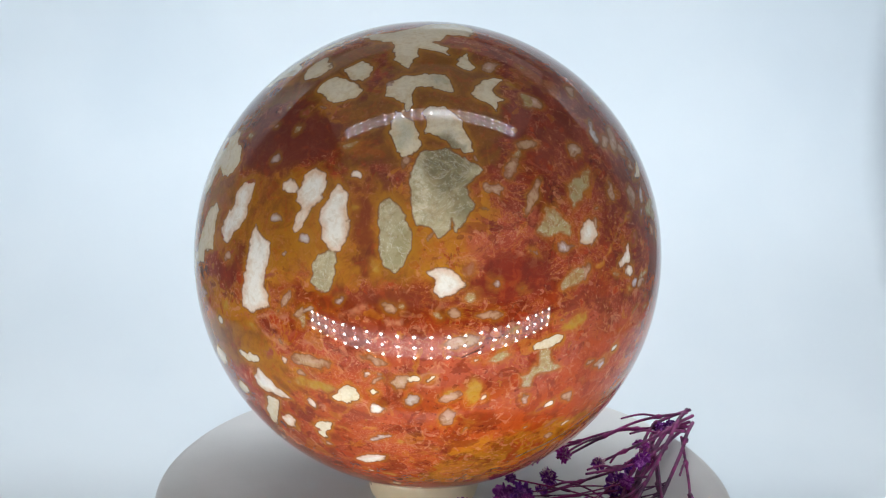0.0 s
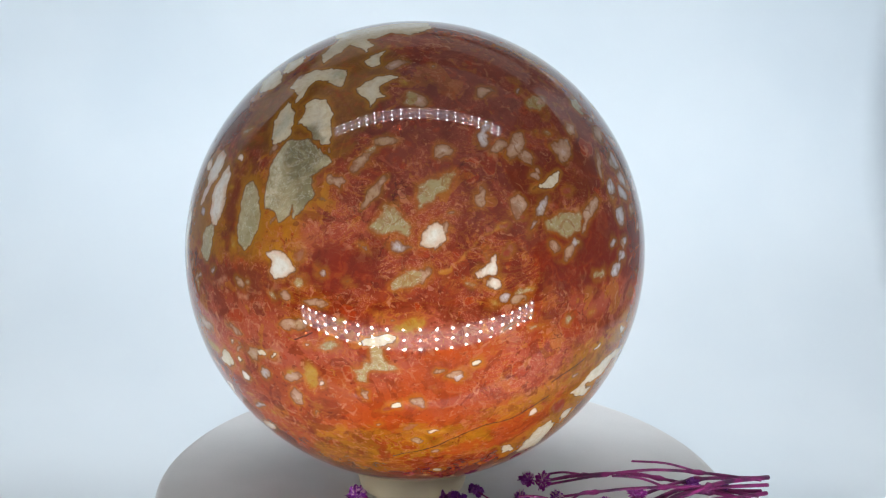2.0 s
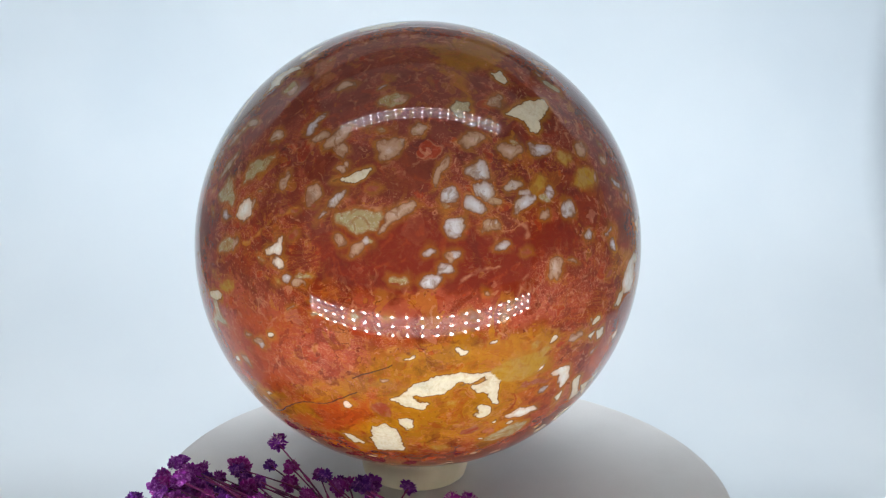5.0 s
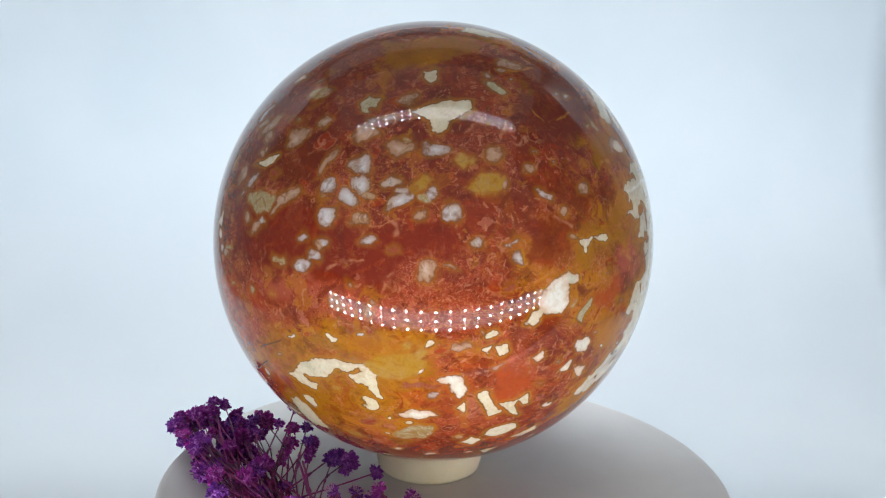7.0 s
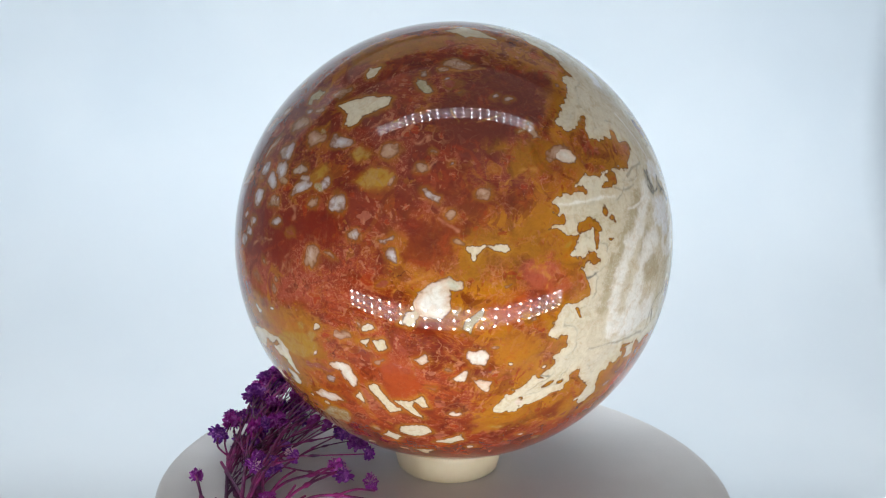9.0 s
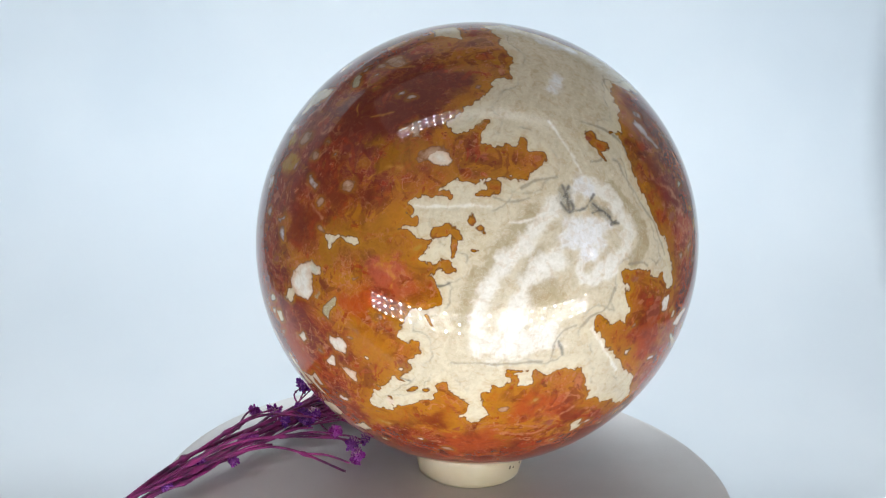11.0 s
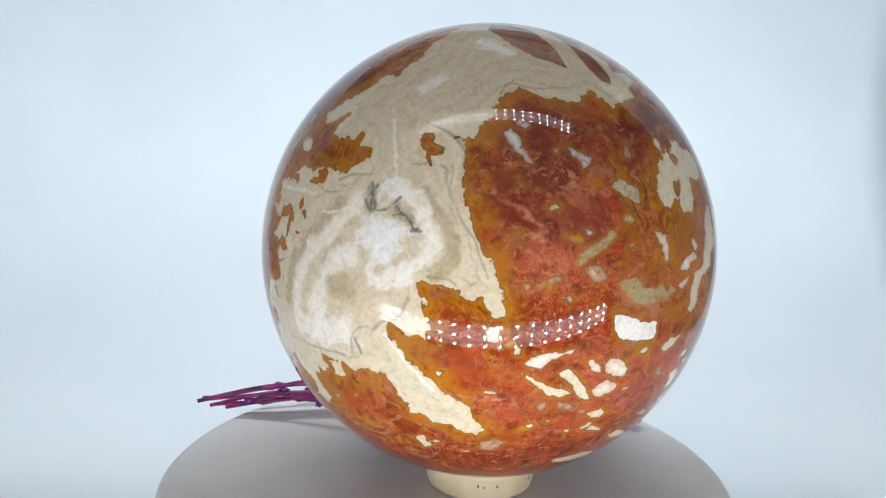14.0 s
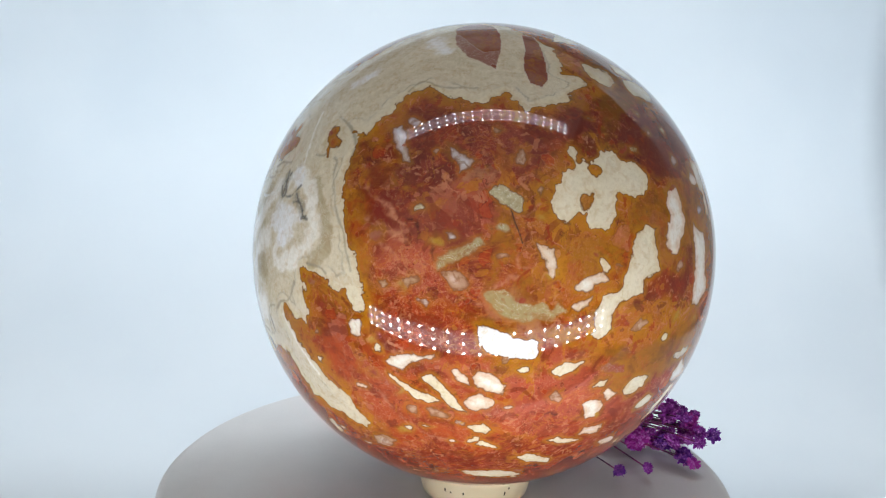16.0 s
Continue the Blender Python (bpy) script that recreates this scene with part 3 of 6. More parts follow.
region(OCHRE, 87.7, 61.9, 24.6, 8.0, 118, 0.4)
region(MAROON, 76.5, 47.9, 14.8, 7.9, 165, 0.4)
region(ORANGE, 121.6, -28.4, 5.8, 3.9, 32, 0.3)
region(ORANGE, 78.5, -1.6, 5.2, 3.8, 14, 0.3)
region(MAROON, 165.4, 26.6, 21.5, 16.1, 172, 0.5)
region(PINK, 171.9, 22.2, 6.8, 6.7, 93, 0.5)
region(PINK, 159.4, 13.6, 9.3, 6.7, 5, 0.5)
region(OCHRE, 196.6, 18.6, 18.8, 16.9, 9, 0.35)
region(OCHRE, 210.0, -6.5, 20.2, 7.3, 171, 0.35)
region(MAROON, 214.5, 38.9, 14.4, 10.9, 152, 0.35)
region(ORANGE, 161.9, -21.2, 24.7, 13.8, 173, 0.5)
region(PINK, 186.7, -17.2, 21.8, 9.9, 158, 0.5)

# clear pools of one colour, and grainy ground between them
pool(OLD_GOLD, 0.7, (201.1, 20.0), (223.3, 27.2), (242.4, 30.4), (265.3, 25.8), (269.3, 16.9), (267.3, 8.0), (252.4, 4.7), (238.9, 7.6), (220.9, 5.6), (210.9, 9.9))
pool(BROWN_RED, 0.8, (253.1, 26.4), (257.6, 26.6), (260.0, 16.5), (258.3, 5.2), (255.2, 9.5))
pool(BROWN_RED, 0.6, (220.5, 8.0), (226.4, 11.5), (227.5, -1.7), (221.1, 1.9))
pool(DARK_GOLD, 0.8, (205.0, 37.9), (214.2, 56.9), (246.8, 68.8), (295.6, 61.7), (293.1, 43.8), (286.2, 30.7), (275.6, 34.4), (262.2, 31.6), (248.8, 29.7), (242.5, 44.1), (223.9, 44.4))
pool(BROWN_RED, 0.5, (234.0, 53.8), (248.5, 60.8), (258.7, 49.6), (245.4, 45.8))
pool(MAROON, 1.0, (220.0, 28.1), (211.8, 37.0), (224.9, 43.6), (244.2, 41.2), (247.1, 34.6), (239.2, 30.1), (228.2, 26.5))
pool(DUSK, 0.4, (308.3, 61.7), (335.4, 45.1), (338.4, 26.6), (332.5, 11.5), (307.9, 19.9), (296.4, 30.4), (293.1, 43.8))
pool(CLEAR_RED, 0.9, (279.7, 11.4), (283.4, 15.7), (297.4, 13.8), (298.3, 6.9), (286.8, 3.2), (278.6, 4.7))
pool(BROWN_RED, 0.6, (249.9, 6.1), (270.7, 5.8), (279.8, 1.2), (264.1, 1.0), (247.5, 2.9))
pool(OLD_GOLD, 0.9, (203.1, -10.7), (227.2, -4.3), (235.6, -7.6), (241.1, -18.8), (236.5, -23.0), (228.0, -16.2), (204.2, -19.1))
pool(GLOW, 0.5, (289.9, -23.7), (306.8, -6.5), (322.7, -4.6), (332.6, -25.2), (310.7, -32.3), (296.9, -42.3))
pool(OLD_GOLD, 0.3, (264.5, -49.4), (280.2, -31.8), (300.3, -27.4), (313.8, -27.5), (308.6, -40.7), (292.4, -52.5))
pool(CLEAR_RED, 0.9, (329.5, 12.7), (343.9, 19.2), (4.2, 16.5), (12.2, 11.2), (9.0, 3.0), (346.6, 1.6), (332.4, 3.5))
pool(DUSK, 0.5, (294.7, 39.6), (307.6, 61.7), (349.4, 68.6), (20.4, 54.1), (8.0, 35.2), (337.9, 33.8), (313.5, 32.5))
pool(OLD_GOLD, 0.8, (351.9, 65.6), (34.1, 65.7), (22.9, 56.1), (0.4, 54.3))
pool(OLD_GOLD, 0.5, (300.4, -37.8), (331.4, -22.4), (346.9, -12.5), (4.2, -6.7), (22.9, -8.1), (23.2, -20.0), (9.8, -31.3), (348.7, -40.4), (324.5, -40.1))
pool(GLOW, 0.6, (324.5, -28.8), (336.6, -25.3), (337.5, -33.1), (325.4, -37.3))
pool(BROWN_RED, 0.6, (319.7, 23.9), (329.8, 30.9), (349.3, 32.7), (0.2, 28.8), (346.4, 22.8), (331.4, 19.9))
pool(CLEAR_RED, 0.9, (4.7, 5.3), (9.5, 14.4), (30.1, 18.2), (30.5, 7.4), (15.8, -0.9))
pool(CLEAR_RED, 0.9, (44.2, 8.4), (45.9, 15.2), (53.3, 18.2), (60.2, 15.8), (57.4, 8.7), (51.6, 7.1))
pool(OLD_GOLD, 0.7, (57.4, 8.2), (61.0, 12.1), (70.4, 15.4), (79.9, 19.9), (87.4, 12.0), (86.5, -0.3), (76.1, -0.4), (73.4, 5.9), (65.4, 5.0), (59.5, 3.8))
pool(OLD_GOLD, 0.9, (7.6, 42.4), (359.0, 59.0), (30.8, 69.7), (59.5, 70.2), (45.7, 62.8), (21.9, 57.6), (5.3, 52.8))
pool(BROWN_RED, 0.5, (51.5, 58.1), (83.6, 57.8), (76.3, 44.5), (54.6, 46.7))
pool(DUSK, 0.4, (68.6, 41.5), (79.2, 36.4), (73.0, 22.9), (60.6, 23.8), (56.3, 31.8))
pool(OLD_GOLD, 0.9, (17.2, -20.3), (17.2, -15.6), (19.5, -10.5), (23.4, -8.6), (24.3, -10.6), (22.4, -12.9), (25.7, -13.2), (25.8, -18.7))
pool(GLOW, 0.9, (40.7, -25.5), (39.8, -16.1), (47.9, -17.2), (49.6, -23.5), (43.5, -26.3))
pool(OLD_GOLD, 0.9, (11.1, -42.8), (16.9, -36.5), (25.0, -35.3), (22.0, -39.6), (14.6, -45.8))
pool(GLOW, 0.8, (61.6, -2.0), (74.6, 3.3), (78.1, -1.1), (68.2, -6.5))
pool(GLOW, 0.8, (104.9, -25.8), (110.4, -20.2), (115.9, -25.1), (113.4, -30.9), (106.1, -30.5))
pool(CLEAR_RED, 0.9, (82.8, -30.3), (90.0, -26.6), (91.8, -32.0), (82.6, -36.8))
pool(CLEAR_RED, 0.8, (142.0, 24.9), (157.8, 26.4), (156.3, 17.5), (142.3, 18.8))
pool(MAROON, 0.8, (44.4, 39.6), (66.0, 54.6), (94.3, 53.9), (94.4, 45.0), (75.9, 36.2), (59.7, 31.6))
pool(OLD_GOLD, 1.0, (146.3, 30.1), (148.0, 30.6), (152.9, 27.2), (156.9, 25.7), (156.9, 24.6), (153.1, 24.8), (149.5, 27.0), (147.1, 28.3))
pool(CLEAR_RED, 0.9, (142.4, 21.4), (145.8, 22.4), (151.8, 20.5), (153.6, 18.3), (143.5, 16.8))
pool(BROWN_RED, 0.9, (142.2, 29.4), (146.6, 30.9), (151.2, 26.7), (146.6, 25.3))
pool(BROWN_RED, 0.7, (151.6, 38.6), (157.5, 39.2), (164.4, 37.1), (160.6, 33.6), (155.1, 32.6))
pool(PALE, 0.8, (167.5, 27.5), (171.0, 31.2), (174.5, 29.9), (174.1, 26.7), (170.5, 26.0))
pool(OLD_GOLD, 0.6, (185.0, 22.0), (187.0, 28.4), (191.7, 33.2), (187.5, 19.5), (185.4, 18.9))
pool(OLD_GOLD, 0.9, (176.7, 22.3), (181.0, 20.6), (180.8, 18.7), (176.8, 19.2))
pool(MAROON, 0.9, (189.6, 43.6), (200.1, 45.3), (204.8, 43.0), (203.0, 39.6), (195.3, 37.6), (190.0, 39.7))
pool(DUSK, 0.4, (176.7, 40.4), (186.1, 39.3), (188.9, 35.1), (184.4, 28.5), (178.9, 27.8), (175.7, 33.7))
pool(OLD_GOLD, 0.9, (139.8, 18.5), (142.4, 18.7), (145.9, 14.3), (149.1, 9.3), (150.5, 4.0), (151.4, 0.9), (148.3, -0.1), (146.5, 5.6), (143.7, 11.1))
pool(CLEAR_RED, 0.8, (149.7, 16.5), (152.2, 16.3), (152.4, 13.3), (150.1, 12.4))
pool(PALE, 0.8, (171.2, 2.9), (175.2, 5.9), (180.2, 4.8), (185.6, 2.0), (186.0, -2.9), (179.6, -1.5), (174.1, 1.2))
pool(DARK_GOLD, 1.0, (166.6, 1.4), (170.5, 0.9), (178.8, -2.3), (177.6, -2.6), (172.2, -1.3))
pool(OLD_GOLD, 1.0, (173.6, 9.6), (174.4, 11.5), (176.0, 11.8), (177.2, 9.4), (176.0, 7.2), (174.3, 7.6))
pool(OLD_GOLD, 1.0, (175.2, 16.0), (176.3, 17.5), (178.2, 16.7), (177.8, 14.4), (175.7, 14.3))
pool(OLD_GOLD, 0.9, (179.3, 9.1), (182.9, 10.1), (186.5, 8.3), (185.5, 6.0), (181.5, 6.3))
pool(OLD_GOLD, 1.0, (186.5, -3.0), (190.8, -2.3), (198.1, -6.8), (208.6, -9.5), (217.9, -6.1), (223.8, -12.4), (209.6, -11.6), (196.0, -7.8), (189.1, -5.0))
pool(CLEAR_RED, 0.9, (164.4, 17.4), (166.4, 19.4), (168.4, 17.5), (167.2, 15.6), (165.2, 15.5))
pool(OLD_GOLD, 0.6, (189.2, 17.4), (198.1, 17.4), (205.1, 13.4), (202.9, 6.3), (193.5, 8.4), (189.7, 13.1))
pool(GLOW, 0.7, (135.2, -11.3), (139.3, -11.5), (144.3, -15.5), (143.4, -20.2), (139.6, -17.7), (136.3, -13.9))
pool(GLOW, 0.5, (148.4, -30.7), (154.3, -29.9), (153.0, -36.0), (148.8, -35.8))
pool(OLD_GOLD, 0.5, (172.7, -7.7), (186.8, -8.5), (186.7, -13.0), (178.3, -12.5))
pool(GLOW, 0.6, (160.0, -26.4), (166.4, -27.6), (170.2, -33.2), (162.1, -31.6))
pool(OLD_GOLD, 0.9, (71.1, 12.9), (81.7, 13.2), (79.5, 5.5), (72.4, 6.8))
pool(PINK, 0.6, (69.4, 6.2), (77.5, 8.9), (81.2, 4.5), (74.6, 2.1))
pool(GLOW, 0.8, (81.2, 4.5), (87.0, 6.6), (87.3, 0.4), (81.3, -1.8))
pool(BROWN_RED, 0.6, (44.2, 23.7), (65.5, 25.2), (76.5, 20.0), (60.3, 16.4))
pool(OLD_GOLD, 0.9, (66.2, 33.8), (74.4, 35.3), (79.8, 29.5), (73.8, 26.2))
pool(DUSK, 0.6, (79.2, 30.8), (88.2, 34.3), (89.2, 26.4), (81.4, 25.7))
pool(OCHRE, 0.9, (67.0, -29.6), (82.1, -25.0), (79.1, -35.7), (62.6, -39.6))
pool(ORANGE, 0.8, (88.1, -37.5), (101.4, -32.2), (105.1, -41.6), (88.1, -50.0))
pool(ORANGE, 0.9, (126.1, -8.6), (133.8, -7.7), (133.3, -13.2), (126.6, -12.7))
pool(GLOW, 0.8, (135.2, -7.9), (143.9, -7.5), (144.3, -16.1), (136.4, -15.0))
pool(OLD_GOLD, 0.9, (122.3, -7.1), (128.4, -6.0), (130.5, -13.0), (125.1, -11.2))
pool(BROWN_RED, 0.7, (146.2, 45.8), (165.7, 43.4), (160.0, 33.1), (143.4, 34.0))
pool(DUSK, 0.5, (152.5, 24.3), (170.2, 23.8), (170.6, 13.1), (153.7, 15.3))
pool(CLEAR_RED, 0.9, (117.6, -28.8), (124.6, -27.0), (130.1, -31.5), (122.8, -34.2))
pool(OCHRE, 0.9, (98.3, -21.5), (105.2, -19.1), (106.3, -25.7), (100.4, -28.3))
pool(PINK, 0.6, (69.8, 7.5), (78.2, 9.1), (83.0, 0.7), (75.1, -3.4))
pool(BROWN_RED, 0.8, (74.6, 1.9), (82.2, -1.8), (79.6, -8.2), (73.6, -4.5))
pool(OLD_GOLD, 0.9, (58.7, 13.2), (70.5, 14.9), (79.4, 23.1), (79.1, 15.4), (70.0, 10.0))
pool(OLD_GOLD, 0.8, (70.7, 34.4), (83.9, 35.1), (81.1, 26.9), (69.6, 26.3))
pool(OCHRE, 0.8, (67.4, -5.0), (78.4, -10.9), (75.7, -19.5), (67.3, -13.4))
pool(GLOW, 0.5, (324.2, -34.4), (328.7, -28.1), (336.7, -25.7), (341.0, -22.1), (343.5, -24.7), (339.0, -32.4), (331.5, -35.8), (324.3, -38.1))
pool(CLEAR_RED, 0.9, (340.9, -27.6), (343.0, -25.0), (345.7, -26.8), (344.7, -29.3), (341.4, -29.4))
pool(GLOW, 0.8, (308.4, -37.1), (316.3, -33.8), (322.1, -34.9), (319.9, -38.7), (312.2, -40.1))
pool(CLEAR_RED, 0.8, (315.3, -41.7), (322.2, -40.2), (320.7, -43.4), (315.6, -43.9))
pool(CLEAR_RED, 0.8, (321.3, -48.7), (328.8, -46.5), (328.6, -51.7), (319.9, -53.9))
pool(OCHRE, 0.5, (305.7, -28.4), (316.3, -26.9), (328.2, -20.8), (337.0, -18.7), (326.1, -23.6), (315.4, -29.3), (300.6, -35.5))
pool(OCHRE, 0.9, (331.9, -36.7), (339.1, -30.7), (340.8, -31.4), (338.2, -35.9), (337.3, -45.0), (332.4, -47.2))
pool(CLEAR_RED, 1.0, (338.2, 7.4), (340.5, 9.8), (344.1, 8.7), (343.6, 5.8), (340.1, 5.1))
pool(CLEAR_RED, 1.0, (2.4, 8.3), (6.4, 10.4), (9.1, 8.4), (7.0, 6.8))
pool(CLEAR_RED, 1.0, (1.0, 4.8), (4.3, 7.0), (7.0, 5.0), (5.0, 2.7))
pool(OCHRE, 0.7, (0.3, -7.7), (9.8, -7.3), (22.9, -8.1), (23.2, -15.3), (11.1, -14.5), (2.1, -11.9))
thread(INK, 0.30, (218.8, 2.6), (223.2, 0.3), (226.9, -1.6))
thread(PEACH, 0.50, (230.2, -3.2), (233.6, -7.1), (236.4, -8.4), (244.0, -6.9), (247.0, -5.9))
thread(PEACH, 0.45, (230.9, -3.3), (241.3, -2.0), (245.3, -2.6), (248.1, -3.1))
thread(PEACH, 0.60, (253.6, 0.2), (257.4, 2.9), (259.6, 2.4), (261.7, -0.4), (264.5, 0.2))
thread(INK, 0.30, (247.1, -5.0), (250.7, -7.2), (254.3, -8.6))
thread(INK, 0.30, (251.0, -7.9), (257.0, -9.9), (259.4, -12.4))
thread(PEACH, 0.40, (243.6, -23.2), (247.5, -20.2), (246.7, -23.7), (242.4, -25.3))
thread(GILT, 0.40, (249.5, -27.4), (253.9, -28.4), (258.3, -25.9), (262.1, -24.8))
thread(PEACH, 0.40, (268.6, -12.7), (271.0, -10.3), (273.1, -12.2), (271.9, -14.6), (269.4, -14.4), (268.6, -12.7))
thread(GILT, 0.40, (278.4, -17.7), (279.0, -14.7), (280.7, -14.0), (281.5, -16.3), (280.8, -19.9))
thread(GILT, 0.50, (273.9, -23.7), (276.6, -22.5), (282.0, -22.3))
thread(INK, 0.25, (291.2, -44.5), (304.3, -44.2), (318.9, -42.2))
thread(GILT, 0.40, (281.4, -45.0), (288.2, -43.7), (300.0, -42.7))
thread(GILT, 0.30, (284.2, -34.5), (289.2, -39.7))
thread(INK, 0.30, (282.9, -3.5), (286.8, -3.0), (289.0, -2.1))
thread(INK, 0.30, (276.7, -8.0), (280.0, -6.0), (281.2, -4.9))
thread(INK, 0.30, (307.8, 27.2), (312.5, 30.3), (317.4, 33.5), (319.6, 36.3))
thread(PEACH, 0.40, (335.6, 21.9), (341.8, 19.6), (350.1, 21.9))
thread(GILT, 0.50, (309.1, 8.9), (314.3, 12.1), (317.0, 15.7), (322.9, 19.3))
thread(GILT, 0.35, (313.7, -37.7), (321.7, -34.1), (322.5, -37.6))
thread(GILT, 0.50, (299.0, -30.5), (310.2, -28.5), (314.4, -31.9))
thread(PEACH, 0.35, (1.7, 5.5), (4.9, 7.3), (8.7, 6.9))
thread(PEACH, 0.35, (13.9, 0.6), (14.3, 4.3), (16.6, 5.9))
thread(PEACH, 0.35, (20.5, -1.5), (21.4, 1.3), (22.7, 2.3))
thread(PEACH, 0.35, (13.0, 18.2), (16.8, 16.2), (16.1, 13.5))
thread(GILT, 0.50, (12.9, -12.1), (15.6, -9.9), (19.6, -8.9), (22.5, -7.1), (23.9, -8.0))
thread(GILT, 0.40, (18.9, -13.7), (22.4, -11.8), (21.8, -14.3), (19.3, -14.5))
thread(GILT, 0.50, (343.2, -12.0), (352.5, -8.2), (348.6, -11.7))
thread(INK, 0.30, (7.9, -49.3), (17.0, -48.0), (29.1, -39.8), (37.5, -35.6))
thread(PEACH, 0.40, (34.5, -32.1), (37.0, -29.7))
thread(GILT, 0.25, (56.6, 43.0), (57.4, 38.6), (64.6, 40.0), (69.8, 41.5))
thread(PEACH, 0.40, (32.6, 36.5), (35.4, 38.6), (41.3, 38.7))
thread(PEACH, 0.40, (40.3, 35.1), (46.2, 33.1), (48.9, 35.0))
thread(GILT, 0.35, (48.2, 55.5), (55.9, 54.7), (66.4, 55.4))
thread(GILT, 0.30, (68.3, 25.4), (73.1, 29.1), (76.9, 28.3))
thread(PEACH, 0.40, (46.4, 27.3), (50.9, 27.7), (52.1, 29.6))
thread(PEACH, 0.40, (53.7, 16.3), (57.9, 14.6))
thread(GILT, 0.50, (44.9, 1.0), (48.2, 4.1), (53.2, 5.7))
thread(PEACH, 0.50, (140.9, 24.9), (144.4, 25.3), (151.7, 22.0), (153.5, 19.8))
thread(INK, 0.30, (161.5, 32.8), (160.2, 29.4), (160.6, 26.6))
thread(GILT, 0.50, (138.1, 33.8), (140.9, 32.7), (141.2, 29.8))
thread(PEACH, 0.40, (150.8, 30.7), (154.4, 30.5), (155.4, 29.3), (152.3, 29.2), (150.6, 30.3))
thread(INK, 0.30, (181.2, 18.7), (182.0, 21.0))
thread(PEACH, 0.35, (178.5, 22.3), (181.9, 20.6), (185.0, 24.4))
thread(GILT, 0.50, (198.1, 37.5), (205.3, 38.5), (209.7, 37.3))
thread(PEACH, 0.60, (144.2, 18.0), (149.6, 18.0), (152.1, 16.7), (155.8, 14.6))
thread(INK, 0.35, (156.4, 19.5), (158.8, 17.3), (159.3, 14.7))
thread(PEACH, 0.50, (145.5, 9.0), (148.8, 7.3), (150.1, 3.9))
thread(PEACH, 0.50, (152.0, 4.9), (155.8, 5.1))
thread(INK, 0.30, (162.9, 9.5), (165.6, 10.3))
thread(INK, 0.35, (181.4, 19.4), (181.4, 15.6), (179.5, 13.7))
thread(PEACH, 0.50, (179.5, 13.7), (179.4, 10.3), (182.9, 10.5))
thread(PEACH, 0.60, (165.7, 5.7), (168.4, 8.0), (171.1, 7.5), (172.0, 5.2))
thread(PEACH, 0.60, (178.5, 8.4), (177.6, 6.5), (175.2, 6.6))
thread(GILT, 0.50, (186.4, 7.5), (188.3, 7.3), (187.9, 5.0), (186.0, 4.8))
thread(GILT, 0.50, (188.5, 0.9), (191.6, -0.3), (193.3, -2.2))
thread(INK, 0.30, (183.2, 15.1), (185.8, 13.0), (185.6, 10.3))
thread(PEACH, 0.40, (144.9, -18.9), (149.3, -19.3), (152.7, -22.7))
thread(GILT, 0.50, (140.5, -17.5), (144.0, -19.5))
thread(PEACH, 0.50, (154.4, -25.5), (159.1, -29.6), (165.1, -32.2))
thread(GILT, 0.40, (126.7, -43.2), (132.0, -50.2), (143.8, -51.5))
thread(PEACH, 0.50, (174.2, -22.2), (178.5, -22.6), (182.2, -25.3))
thread(PEACH, 0.50, (160.1, -30.3), (165.0, -31.5), (169.8, -31.0))
thread(INK, 0.25, (185.3, -22.4), (191.1, -23.5))
thread(GILT, 0.35, (72.2, 8.0), (79.5, 5.5), (76.4, -1.5))
thread(GILT, 0.35, (82.7, -5.5), (76.9, -12.2), (81.0, -17.1))
thread(PEACH, 0.45, (95.9, -35.5), (106.0, -31.5), (115.1, -35.3), (123.4, -28.9))
thread(PEACH, 0.40, (142.3, 18.8), (150.0, 15.7), (154.8, 10.2))
thread(GILT, 0.35, (92.1, -24.4), (97.3, -28.8), (91.3, -39.1))
thread(GILT, 0.35, (55.6, -11.9), (64.0, -18.6), (61.1, -29.8))
thread(INK, 0.35, (162.8, 19.4), (161.6, 11.8), (167.7, 8.3))
thread(PEACH, 0.50, (151.2, 20.5), (156.7, 18.8), (153.7, 15.3))
thread(PEACH, 0.50, (105.7, -36.1), (113.7, -37.9), (118.0, -33.0))
thread(GILT, 0.60, (79.5, 5.5), (85.8, 2.7), (82.9, -2.9))
grainy((275.1, 17.0), (287.5, 21.3), (295.2, 18.6), (290.7, 14.3), (282.1, 13.6))
grainy((246.7, -12.0), (258.4, -6.6), (264.1, -11.2), (256.2, -20.5), (245.8, -17.8))
grainy((255.2, -27.3), (268.8, -24.2), (268.8, -33.8), (254.4, -38.0))
grainy((322.0, -8.9), (339.6, -7.3), (331.7, -19.1), (314.4, -18.8))
grainy((12.3, -3.7), (19.9, 7.9), (29.7, 9.1), (34.7, -2.3))
grainy((294.8, 9.6), (301.5, 26.0), (313.6, 23.4), (305.8, 3.9))
grainy((30.5, 5.2), (38.7, 7.1), (37.8, 1.2), (30.7, -0.8))
grainy((149.5, 12.0), (164.3, 12.7), (169.5, -0.0), (152.7, 1.6))
grainy((152.5, 11.8), (159.7, 14.0), (162.6, 8.4), (158.2, 2.1), (152.9, 2.6))
grainy((164.9, 7.2), (169.9, 9.5), (171.9, 7.1), (171.2, 2.9), (166.6, 2.6))
grainy((145.7, -19.8), (151.9, -18.5), (152.6, -25.1), (146.8, -27.7))
grainy((174.6, -21.6), (181.2, -21.8), (187.4, -28.1), (179.1, -28.6))

